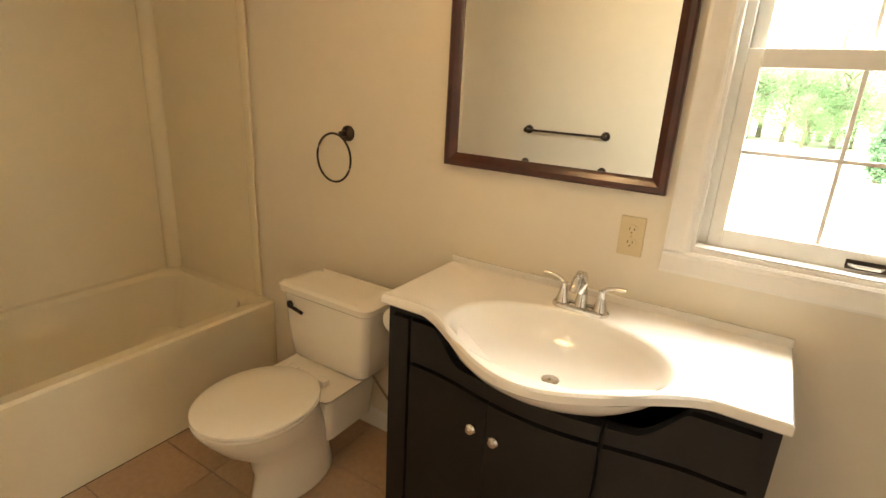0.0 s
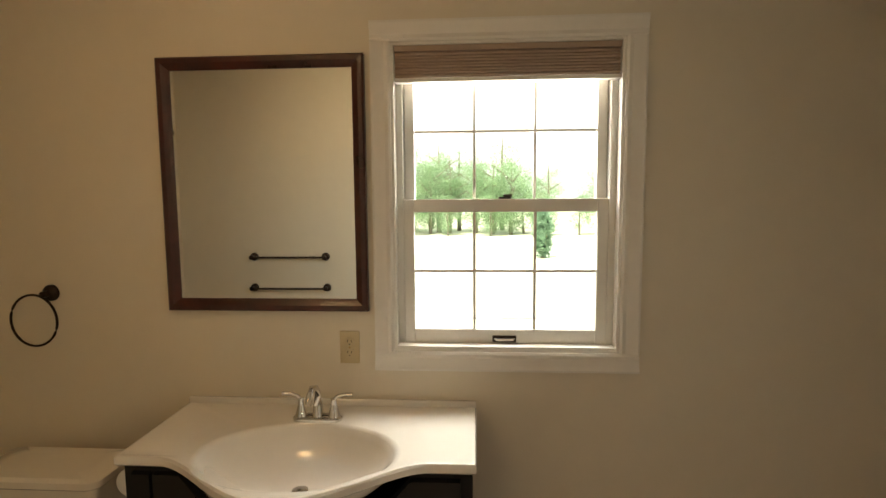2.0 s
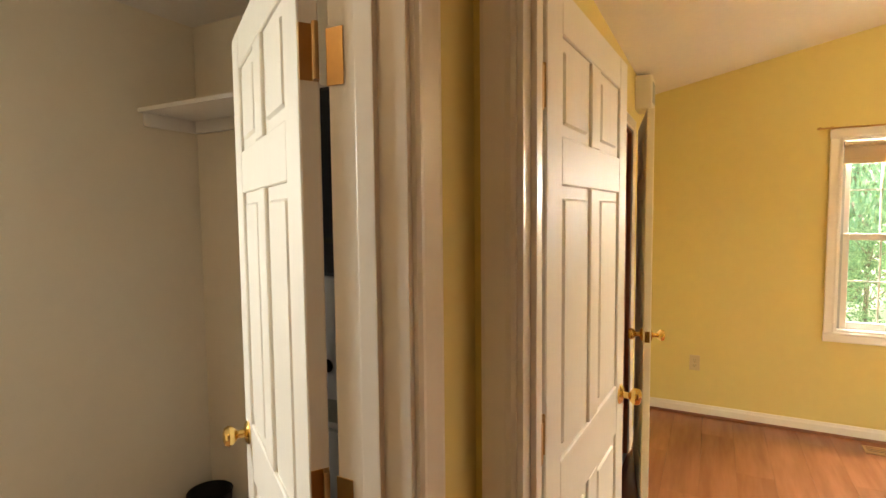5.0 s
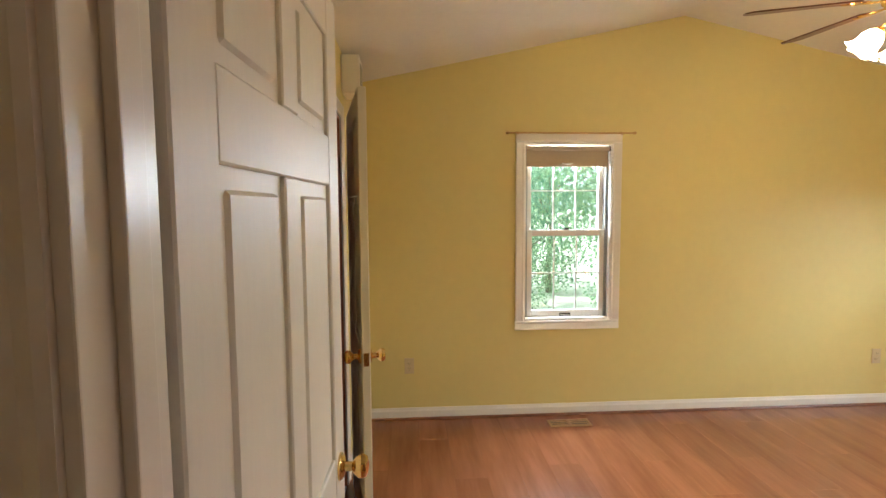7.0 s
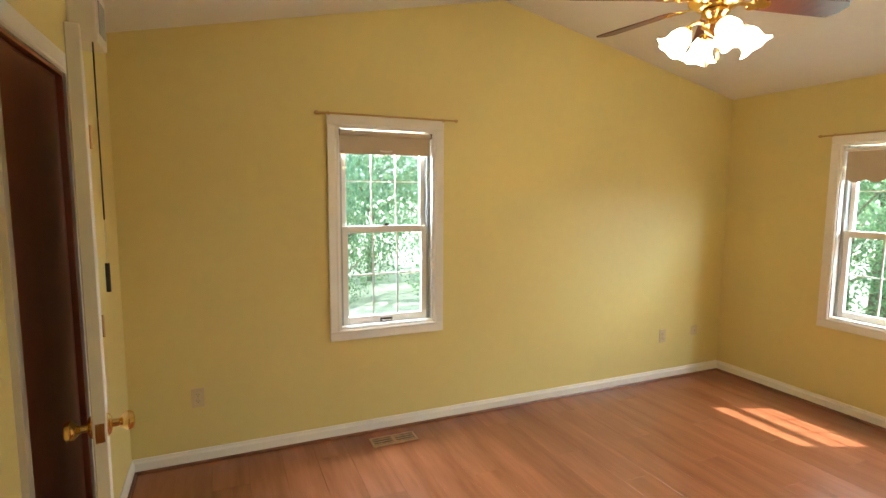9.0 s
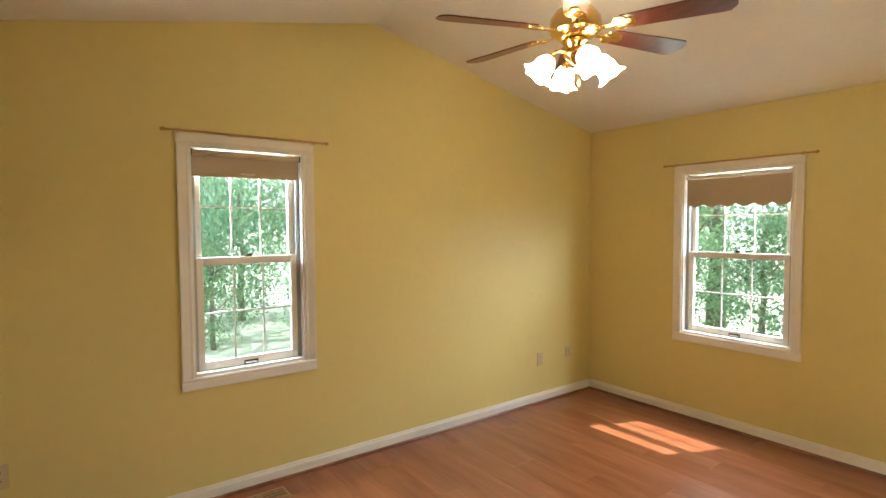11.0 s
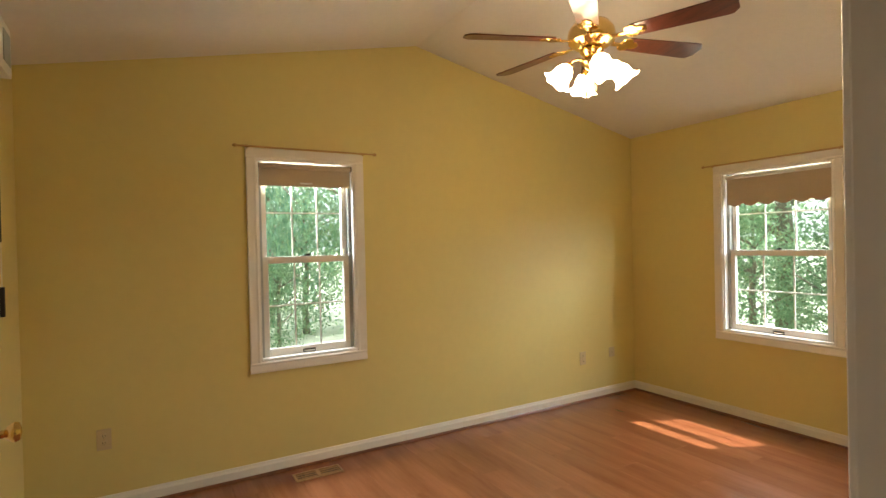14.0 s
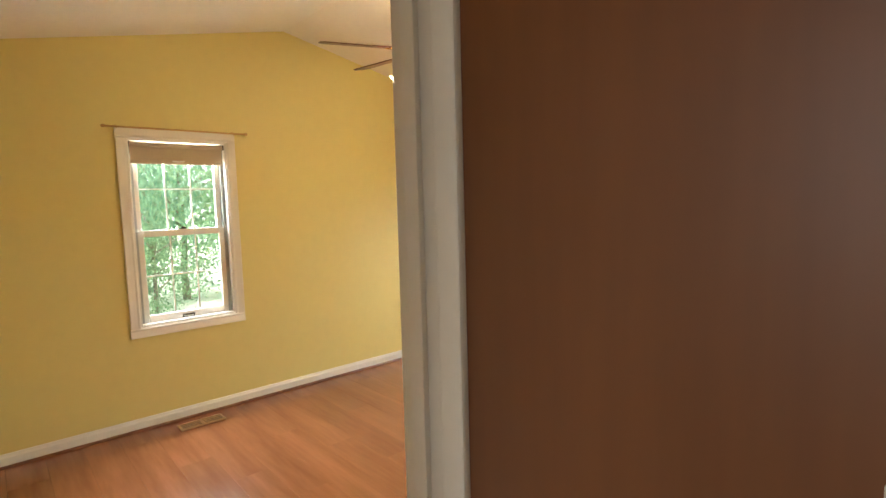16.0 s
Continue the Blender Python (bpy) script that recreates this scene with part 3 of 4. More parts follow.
        part("hem_bar", bbox(0.022, w - 0.022, 0.032, 0.040, -blind_drop - 0.018, -blind_drop, 0.003), BLIND, b)
        part("pull", tube([(w / 2 - 0.04, 0.030, -blind_drop + 0.006), (w / 2, 0.022, -blind_drop + 0.002), (w / 2 + 0.04, 0.030, -blind_drop + 0.006)], 0.005, 8), TRIM, b, "white pull grip on the hem")
        for xa in (0.012, w - 0.018):
            part("bracket", bbox(xa, xa + 0.006, 0.008, 0.036, -0.006, 0.03, 0.001), BRONZE, b)
    elif blind == "scallop":
        b = thing("scalloped_shade", m @ Matrix.Translation((0, 0, h - 0.05)), "tan roller shade with a scalloped lower hem, partly drawn", "window shade", "window shades")
        part("roller", tube([(0.020, 0.022, 0.012), (w - 0.020, 0.022, 0.012)], 0.015, 14), TRIM, b, "", True)
        bm = bmesh.new()
        N = 60
        cols = []
        for i in range(N + 1):
            x = 0.026 + (w - 0.052) * i / N
            zz = -blind_drop - 0.024 * abs(math.sin(math.pi * 6.0 * i / N)) 
            cols.append([bm.verts.new((x, y, z)) for y, z in ((0.034, 0.0), (0.034, zz), (0.037, zz), (0.037, 0.0))])
        for a, c in zip(cols, cols[1:]):
            for k in range(4):
                bm.faces.new((a[k], a[(k + 1) % 4], c[(k + 1) % 4], c[k]))
        part("fabric", bm, BLIND, b)
        part("hem_bar", bbox(0.026, w - 0.026, 0.031, 0.033, -blind_drop + 0.02, -blind_drop + 0.035, 0), BLIND, b)
    elif blind == "pleated":
        b = thing("pleated_shade", m @ Matrix.Translation((0, 0, h)), "taupe pleated fabric shade gathered at the top of the window", "window shade")
        part("head_rail", bbox(0.014, w - 0.014, 0.004, 0.044, -0.032, -0.013, 0.002), TAUPE, b)
        for k in range(8):
            z = -0.036 - k * (blind_drop - 0.04) / 8
            part("pleat", bbox(0.016, w - 0.016, 0.006 + 0.003 * (k % 2), 0.040, z - (blind_drop - 0.04) / 8 + 0.0015, z, 0.003, 1), TAUPE, b)
        part("bottom_rail", bbox(0.015, w - 0.015, 0.006, 0.042, -blind_drop - 0.012, -blind_drop + 0.002, 0.003), TRIM, b)
    if rod:
        r = thing("curtain_rod", m @ Matrix.Translation((0, 0, h + 0.066)), "thin brass curtain rod above the window casing", "curtain rod", "curtain rods")
        part("rod", tube([(-0.12, -0.045, 0.0), (w + 0.13, -0.045, 0.0)], 0.006, 10), AGED, r, "", True)
        for x in (-0.055, w + 0.055):
            part("bracket", merge(bbox(x - 0.008, x + 0.008, -0.004, 0.0, -0.014, 0.016, 0.001), bbox(x - 0.003, x + 0.003, -0.050, -0.004, -0.010, -0.0062, 0.001)), AGED, r)
        for x, s in ((-0.12, -1), (w + 0.13, 1)):
            part("finial", shift(lathe([(0.006, 0), (0.010, 0.004), (0.011, 0.014), (0.007, 0.022), (0, 0.026)], 12), Matrix.Translation((x, -0.045, 0)) @ pose(0, 0, 0, 0, 90 * s)), AGED, r, "", True)
    return e


EASTM = Matrix(((0, 1, 0, 0), (-1, 0, 0, 0), (0, 0, 1, 0), (0, 0, 0, 1)))     # local x -> -y, y -> +x
SOUTHM = Matrix(((-1, 0, 0, 0), (0, -1, 0, 0), (0, 0, 1, 0), (0, 0, 0, 1)))   # local x -> -x, y -> -y
window("window_1", pose(BWIN[0], BN, BWIN[2]), BWIN[1] - BWIN[0], BWIN[3] - BWIN[2], D, "pleated", 0.12, 0.485)
window("window_2", Matrix.Translation((XE, W1[1], W1[2])) @ EASTM, W1[1] - W1[0], W1[3] - W1[2], D, "roller", 0.10, 0.5, rod=True)
window("window_3", Matrix.Translation((W2[1], YS, W2[2])) @ SOUTHM, W2[1] - W2[0], W2[3] - W2[2], D, "scallop", 0.20, 0.5, rod=True)
window("window_4", Matrix.Translation((W3[1], YS, W3[2])) @ SOUTHM, W3[1] - W3[0], W3[3] - W3[2], D, "scallop", 0.20, 0.5, rod=True)

# ---- bathroom ----
# bathtub with surround
TX0, TX1, TY0, TY1, TZ = BW, -1.87, 0.02, BN, 0.43
tub = thing("bathtub", pose((TX0 + TX1) / 2, (TY0 + TY1) / 2, 0), "cream acrylic alcove bathtub with a tall front apron", "bathtub")
hw, hl = (TX1 - TX0) / 2 - 0.004, (TY1 - TY0) / 2 - 0.004


def rrect(a, b, r, n=8):
    out = []
    for cx, cy, s in ((a - r, b - r, 0), (-a + r, b - r, 90), (-a + r, -b + r, 180), (a - r, -b + r, 270)):
        for k in range(n + 1):
            t = radians(s + 90 * k / n)
            out.append((cx + r * math.cos(t), cy + r * math.sin(t)))
    return out


def loft(rings, cap0=False, cap1=False):
    bm = bmesh.new()
    R = [[bm.verts.new(p) for p in r] for r in rings]
    n = len(R[0])
    for a, b in zip(R, R[1:]):
        for i in range(n):
            bm.faces.new((a[i], a[(i + 1) % n], b[(i + 1) % n], b[i]))
    if cap0:
        bm.faces.new(R[0][::-1])
    if cap1:
        bm.faces.new(R[-1])
    return bm


rings = []
for a, b, r, z in ((hw, hl, 0.01, 0.0), (hw, hl, 0.01, TZ - 0.07), (hw + 0.004, hl, 0.012, TZ - 0.05), (hw + 0.004, hl, 0.012, TZ - 0.012), (hw - 0.006, hl - 0.008, 0.02, TZ), (hw - 0.055, hl - 0.06, 0.10, TZ),
                   (hw - 0.075, hl - 0.08, 0.12, TZ - 0.02), (hw - 0.10, hl - 0.14, 0.14, 0.15), (hw - 0.14, hl - 0.2, 0.15, 0.10)):
    rings.append([(x, y, z) for x, y in rrect(a, b, r)])
part("tub_shell", loft(rings, False, True), ACRYL, tub, "", True)
part("drain", shift(lathe([(0.03, 0.1005), (0.03, 0.104), (0.02, 0.106), (0, 0.106)], 20), Matrix.Translation((0, hl - 0.32, 0))), CHROME, tub, "", True)
sur = thing("tub_surround", pose(0, 0, 0), "cream acrylic shower surround panels around the bathtub", "shower surround")
part("end_panel", bbox(TX0 + 0.03, -1.965, BN - 0.014, BN - 0.001, TZ - 0.01, 1.98, 0.005), ACRYL, sur)
part("end_trim", bbox(-2.00, -1.95, BN - 0.024, BN - 0.0145, TZ - 0.01, 1.985, 0.008, 3), ACRYL, sur, "", True)
part("back_panel", bbox(TX0 + 0.001, TX0 + 0.014, TY0 + 0.01, TY1 - 0.03, TZ - 0.01, 1.98, 0.005), ACRYL, sur)
part("front_end_panel", bbox(TX0 + 0.03, -1.99, TY0 - 0.005, TY0 + 0.008, TZ - 0.01, 1.98, 0.005), ACRYL, sur)
part("corner_cove", merge(tube([(TX0 + 0.025, BN - 0.025, TZ), (TX0 + 0.025, BN - 0.025, 1.98)], 0.045, 20)), ACRYL, sur, "", True)
part("panel_seam", bbox(TX0 + 0.0141, TX0 + 0.018, 0.62, 0.626, 0.78, 1.98, 0.001), TRACK, sur, "thin grey sealed seam")
structure("wall_tub_end", wall_bm("y", BS, TY0 - 0.005, BW, TX1, 0.0, BC), CREAM)
rodm = thing("shower_rod", pose(0.06, 0, 2.01), "bronze shower curtain rod over the bathtub edge", "shower rod")
pts = [(-1.905 + 0.13 * math.sin(math.pi * k / 16), BN - 0.005 - (BN - TY0 - 0.01) * k / 16, 0) for k in range(17)]
part("rod", tube(pts, 0.0125, 12), BRONZE, rodm, "", True)
for y, s in ((BN - 0.001, 90), (TY0 - 0.004, -90)):
    part("flange", shift(lathe([(0.036, 0), (0.036, 0.006), (0.026, 0.014), (0.019, 0.034), (0.0, 0.034)], 20), Matrix.Translation((-1.905, y, 0)) @ pose(0, 0, 0, s)), BRONZE, rodm, "", True)

# toilet
toi = thing("toilet", pose(-1.30, 1.49, 0), "white porcelain two-piece toilet with the lid closed", "toilet")


def taper_box(rows, bev_r, n=6):
    return loft([[(x, y + cy, z) for x, y in rrect(a, b, bev_r, n)] for a, b, cy, z in rows], True, True)


part("tank", taper_box([(0.175, 0.075, -0.105, 0.385), (0.19, 0.085, -0.105, 0.40), (0.205, 0.093, -0.105, 0.52), (0.215, 0.097, -0.105, 0.660)], 0.035), PORCELAIN, toi, "", True)
part("tank_lid", taper_box([(0.222, 0.102, -0.108, 0.6605), (0.230, 0.110, -0.108, 0.668), (0.230, 0.110, -0.108, 0.690), (0.218, 0.10, -0.108, 0.701), (0.16, 0.06, -0.108, 0.705)], 0.04), PORCELAIN, toi, "", True)


def oval(a, b, cy, z, n=40):
    out = []
    for k in range(n):
        t = 2 * math.pi * k / n
        yy = b * math.sin(t)
        sq = 1.0 if yy < 0 else 1.12
        out.append((a * math.copysign(abs(math.cos(t)) ** (0.9 if yy > 0 else 1.0), math.cos(t)), cy + yy * sq * (1.0 if yy < 0 else 0.86), z))
    return out


bowl = [oval(0.10, 0.17, -0.36, 0.0), oval(0.105, 0.18, -0.36, 0.02), oval(0.10, 0.16, -0.36, 0.10), oval(0.115, 0.17, -0.38, 0.2), oval(0.155, 0.20, -0.46, 0.30), oval(0.178, 0.213, -0.495, 0.37), oval(0.181, 0.217, -0.50, 0.388)]
part("bowl", loft(bowl, True, True), PORCELAIN, toi, "", True)
part("deck", taper_box([(0.10, 0.13, -0.155, 0.15), (0.13, 0.14, -0.165, 0.33), (0.17, 0.165, -0.19, 0.384)], 0.03), PORCELAIN, toi, "", True)
part("seat", loft([oval(0.183, 0.216, -0.50, 0.3885), oval(0.187, 0.22, -0.50, 0.394), oval(0.187, 0.22, -0.50, 0.402), oval(0.181, 0.214, -0.50, 0.406)], True, True), PORCELAIN, toi, "", True)
part("lid", loft([oval(0.185, 0.216, -0.50, 0.4065), oval(0.188, 0.22, -0.50, 0.411), oval(0.187, 0.219, -0.50, 0.420), oval(0.175, 0.206, -0.50, 0.427), oval(0.10, 0.14, -0.50, 0.430)], True, True), PORCELAIN, toi, "", True)
for x in (-0.075, 0.075):
    part("lid_hinge", bbox(x - 0.02, x + 0.02, -0.295, -0.262, 0.386, 0.412, 0.006), PORCELAIN, toi)
part("flush_handle", merge(shift(lathe([(0.016, 0), (0.016, 0.006), (0.008, 0.010), (0, 0.012)], 16), Matrix.Translation((-0.165, -0.2015, 0.612)) @ pose(0, 0, 0, 90)), tube([(-0.165, -0.212, 0.612), (-0.13, -0.216, 0.609), (-0.09, -0.214, 0.599)], 0.007, 8)), BRONZE, toi, "dark bronze flush lever", True)
part("supply_pipe", tube([(0.15, -0.10, 0.385), (0.17, -0.06, 0.30), (0.19, -0.02, 0.22), (0.19, -0.0, 0.20)], 0.006, 8), CHROME, toi, "", True)

# vanity cabinet
VX0, VX1, VZ = -0.905, 0.130, 0.853
vc = -0.387


def bow(x, flat, bulge, half=0.36):
    u = (x - vc) / half
    return flat if abs(u) >= 1 else flat - bulge * (0.5 + 0.5 * math.cos(math.pi * u)) ** 0.8


van = thing("vanity_cabinet", pose(0, 0, 0), "black lacquered bathroom vanity cabinet with a bowed front", "bathroom vanity")
xs = [VX0 + 0.012 + (VX1 - VX0 - 0.024) * k / 60 for k in range(61)]
front = [(x, bow(x, 1.17, 0.05)) for x in xs]
ol0 = front + [(VX1 - 0.012, BN - 0.002), (VX0 + 0.012, BN - 0.002)]
ol1 = [(vc + (x - vc) * 0.965, 1.33 + (y - 1.33) * (0.95 if y < 1.33 else 0.9)) for x, y in ol0]


def cut_top(x, y, z):
    """The cabinet's front is cut down under the hanging bowl."""
    u = abs(x - vc)
    q = min(1.0, max(0.0, (u - 0.23) / 0.15))
    return z if y > 1.30 else min(z, 0.712 + 0.115 * q * q * (3 - 2 * q))


part("body", loft([[(x, y, cut_top(x, y, z)) for x, y in o] for o, z in ((ol0, 0.09), (ol0, VZ - 0.031), (ol1, VZ - 0.031), (ol1, 0.10))], True, True), BLACKCAB, van)
part("toe_kick", bbox(VX0 + 0.03, VX1 - 0.03, 1.25, BN - 0.01, 0.0, 0.0895, 0.0), BLACKCAB, van)


def front_panel(xa, xb, za, zb, name, out=0.018):
    n = 36
    bm = bmesh.new()
    rows = []
    for k in range(n + 1):
        x = xa + (xb - xa) * k / n
        y = bow(x, 1.17, 0.05)
        rows.append([bm.verts.new(p) for p in ((x, y - 0.001, za), (x, y - out, za + 0.004), (x, y - out, cut_top(x, y, zb) - 0.004), (x, y - 0.001, cut_top(x, y, zb)))])
    for a, b in zip(rows, rows[1:]):
        for k in range(4):
            bm.faces.new((a[k], a[(k + 1) % 4], b[(k + 1) % 4], b[k]))
    bm.faces.new(rows[0]); bm.faces.new(rows[-1][::-1])
    return part(name, bm, BLACKCAB, van)


front_panel(-0.800, -0.5190, 0.115, 0.655, "door")
front_panel(-0.5160, -0.225, 0.115, 0.655, "door")
front_panel(-0.800, -0.225, 0.66, 0.80, "fascia")
front_panel(-0.215, 0.085, 0.44, 0.655, "drawer")
front_panel(-0.215, 0.085, 0.115, 0.435, "drawer")
front_panel(-0.866, -0.810, 0.115, 0.80, "side_panel")
front_panel(-0.215, 0.085, 0.66, 0.80, "drawer")
for x in (-0.555, -0.480):
    part("cabinet_knob", shift(lathe([(0.007, 0), (0.006, 0.012), (0.014, 0.018), (0.016, 0.024), (0.012, 0.030), (0, 0.032)], 18), Matrix.Translation((x, bow(x, 1.17, 0.05) - 0.018, 0.565)) @ pose(0, 0, 0, 90)), CHROME, van, "small round nickel knob", True)

# vanity top with its basin
xs = [VX0 + (VX1 - VX0) * k / 90 for k in range(91)]
outl = [(x, bow(x, 1.145, 0.200, 0.39)) for x in xs]
outl += [(VX1, 1.150 + (BN - 0.003 - 1.150) * k / 12) for k in range(1, 13)]
outl += [(VX1 - (VX1 - VX0) * k / 30, BN - 0.003) for k in range(1, 31)]
outl += [(VX0, BN - 0.003 - (BN - 0.003 - 1.150) * k / 12) for k in range(1, 12)]
bc, ba, bb = (vc, 1.190), 0.285, 0.195


def basin_ring(f, z, dy=0.0):
    r = []
    for x, y in outl:
        a = math.atan2((y - bc[1]) * ba, (x - bc[0]) * bb)
        r.append((bc[0] + ba * f * math.cos(a), bc[1] + dy + bb * f * math.sin(a), z))
    return r


def out_ring(d, z):
    c = Vector((vc, 1.33))
    return [(x + (vc - x) / abs(vc - x + 1e-9) * min(d, abs(vc - x)), y + math.copysign(d, 1.33 - y), z) for x, y in outl]


top = thing("countertop", pose(0, 0, 0), "white cultured marble countertop with a moulded oval basin", "countertop")
rings = [basin_ring(0.06, VZ - 0.125, 0.01), basin_ring(0.3, VZ - 0.120, 0.005), basin_ring(0.6, VZ - 0.098), basin_ring(0.82, VZ - 0.06), basin_ring(0.93, VZ - 0.026), basin_ring(0.985, VZ - 0.008), basin_ring(1.02, VZ - 0.001), basin_ring(1.06, VZ),
         out_ring(0.012, VZ), out_ring(0.010, VZ + 0.001), out_ring(0.004, VZ), [(x, y, VZ - 0.006) for x, y in outl], [(x, y, VZ - 0.024) for x, y in outl], out_ring(0.006, VZ - 0.030), out_ring(0.05, VZ - 0.030)]
part("counter", loft(rings, True, False), MARBLE, top, "", True)
part("backsplash_lip", bbox(VX0, VX1, BN - 0.016, BN - 0.0025, VZ - 0.004, VZ + 0.022, 0.006, 3), MARBLE, top, "", True)
under = [[(vc + (p[0] - vc) * f, 1.175 + (p[1] - 1.175) * g, z) for p in basin_ring(1.0, 0)] for f, g, z in ((0.99, 1.08, VZ - 0.0305), (0.95, 1.04, VZ - 0.052), (0.84, 0.93, VZ - 0.078), (0.62, 0.74, VZ - 0.105), (0.2, 0.3, VZ - 0.132))]
part("bowl_underside", loft(under, False, False), MARBLE, top, "", True)
part("drain", lathe([(0.0, 0.0), (0.022, 0.0), (0.024, 0.003), (0.018, 0.005), (0.012, 0.004), (0.0, 0.009)], 20, vc, 1.205), CHROME, top, "nickel pop-up drain", True).location = (0, 0, VZ - 0.1245)

# tap
fx, fy = -0.395, 1.42
fau = thing("faucet", pose(fx, fy, VZ), "brushed nickel two-handle arched bathroom faucet on the vanity top", "faucet")
part("base_plate", loft([[(x, y, z) for x, y in rrect(a, b, 0.024)] for a, b, z in ((0.082, 0.027, 0.0), (0.082, 0.027, 0.008), (0.074, 0.020, 0.014))], True, True), CHROME, fau, "", True)
sp = [(0, 0.0, 0.012), (0, 0.004, 0.05), (0, 0.0, 0.085), (0, -0.018, 0.112), (0, -0.048, 0.122), (0, -0.078, 0.110), (0, -0.096, 0.085)]
part("spout", tube(sp, 0.012, 14, taper=[0.020, 0.015, 0.0125, 0.012, 0.0115, 0.011, 0.011]), CHROME, fau, "", True)
for s in (-1, 1):
    part("handle", merge(lathe([(0.021, 0.012), (0.019, 0.02), (0.011, 0.05), (0.0095, 0.066), (0.011, 0.072), (0.0, 0.076)], 18, s * 0.055, 0), tube([(s * 0.055, 0, 0.068), (s * 0.068, 0.0, 0.080), (s * 0.09, 0.0, 0.087), (s * 0.118, 0.0, 0.086)], 0.006, 10, taper=[0.007, 0.006, 0.0055, 0.007])), CHROME, fau, "", True)
part("lift_rod", tube([(0, 0.020, 0.01), (0, 0.020, 0.055)], 0.003, 8), CHROME, fau)

# mirror
MX0, MX1, MZ0, MZ1 = -0.955, -0.242, 1.193, 2.06
mir = thing("wall_mirror", pose((MX0 + MX1) / 2, BN, MZ0), "rectangular wall mirror in a dark mahogany frame", "mirror")
w2, hh = (MX1 - MX0) / 2, MZ1 - MZ0
fw = 0.042
prof = [(0.0, 0.0), (0.0, -0.022), (0.006, -0.027), (0.02, -0.026), (0.034, -0.018), (fw, -0.012), (fw, 0.0)]


def frame_ring(prof, w, h):
    bm = bmesh.new()
    rr = []
    for sx, sz, ix, iz in ((-w, 0, 1, 1), (w, 0, -1, 1), (w, h, -1, -1), (-w, h, 1, -1)):
        rr.append([bm.verts.new((sx + ix * a, b, sz + iz * a)) for a, b in prof])
    for i in range(4):
        a, b = rr[i], rr[(i + 1) % 4]
        for k in range(len(prof)):
            bm.faces.new((a[k], a[(k + 1) % len(prof)], b[(k + 1) % len(prof)], b[k]))
    return bm


part("frame", frame_ring(prof, w2, hh), MIRFRAME, mir)
part("mirror_glass", bbox(-w2 + fw - 0.004, w2 - fw + 0.004, -0.009, -0.005, fw - 0.004, hh - fw + 0.004, 0), MIRROR, mir)

# towel ring
tr = thing("towel_ring", pose(-1.405, BN, 1.250), "dark bronze towel ring on a round wall post", "towel ring")
part("rosette", shift(lathe([(0.030, 0), (0.030, 0.008), (0.024, 0.016), (0.012, 0.022), (0.011, 0.045), (0.0, 0.048)], 24), pose(0, 0, 0, 90)), BRONZE, tr, "", True)
part("ring", tube([(-0.055 + 0.087 * math.cos(a * math.pi / 20) + 0.01, -0.036, -0.095 + 0.093 * math.sin(a * math.pi / 20)) for a in range(40)], 0.0042, 8, True), BRONZE, tr, "", True)


def towel_bar(name, m, span, mat, label):
    e = thing(name, m, label, "towel bar")
    part("bar", tube([(-span / 2, -0.06, 0), (span / 2, -0.06, 0)], 0.007, 10), mat, e, "", True)
    for x in (-span / 2, span / 2):
        part("post", shift(lathe([(0.027, 0), (0.027, 0.008), (0.02, 0.016), (0.010, 0.022), (0.010, 0.055), (0.015, 0.062), (0.0, 0.07)], 20), Matrix.Translation((x, 0, 0)) @ pose(0, 0, 0, 90)), mat, e, "", True)
    return e


def plate(name, m, kind2="outlet", w=0.070, h=0.116, mat=None, label=""):
    e = thing(name, m, label, "wall outlet" if kind2 == "outlet" else "light switch", "wall plates")
    part("cover_plate", bbox(-w / 2, w / 2, -0.006, 0, -h / 2, h / 2, 0.002), mat or IVORY, e)
    if kind2 == "outlet":
        for z in (-0.0195, 0.0195):
            part("socket", shift(prism(rrect(0.0165, 0.0145, 0.010, 4), 0, 0.0035), Matrix.Translation((0, -0.006, z)) @ pose(0, 0, 0, 90)), mat or IVORY, e)
            part("slot", merge(bbox(-0.0075, -0.0055, -0.0101, -0.0095, z - 0.001, z + 0.008, 0), bbox(0.0055, 0.0075, -0.0101, -0.0095, z - 0.001, z + 0.007, 0), bbox(-0.002, 0.002, -0.0101, -0.0095, z - 0.0095, z - 0.006, 0)), DARK, e)
    else:
        n = max(1, round(w / 0.07))
        for k in range(n):
            x = (k - (n - 1) / 2) * 0.046
            part("toggle", bbox(x - 0.005, x + 0.005, -0.016, -0.0062, -0.006, 0.010, 0.002), mat or IVORY, e)
    part("screw", shift(lathe([(0.003, 0), (0.003, 0.001), (0, 0.0014)], 8), Matrix.Translation((0, -0.006, 0)) @ pose(0, 0, 0, 90)), mat or AGED, e)
    return e


WALLN = Matrix.Identity(4)                       # on a wall to the north
WALLE = pose(0, 0, 0, 0, 0, -90)
WALLS = pose(0, 0, 0, 0, 0, 180)
plate("outlet", Matrix.Translation((-0.314, BN, 1.061)), "outlet", label="ivory duplex outlet beside the vanity mirror")
plate("outlet", Matrix.Translation((XE, -0.555, 0.40)) @ WALLE, "outlet", label="ivory outlet low on the yellow wall")
plate("outlet", Matrix.Translation((XE, -4.18, 0.385)) @ WALLE, "outlet", label="ivory outlet low on the yellow wall near the corner")
plate("phone_jack", Matrix.Translation((XE, -4.55, 0.40)) @ WALLE, "switch", 0.07, 0.09, label="small ivory jack plate low on the yellow wall")
plate("outlet", Matrix.Translation((1.56, YS, 0.40)) @ WALLS, "outlet", label="ivory outlet between the two rear windows")
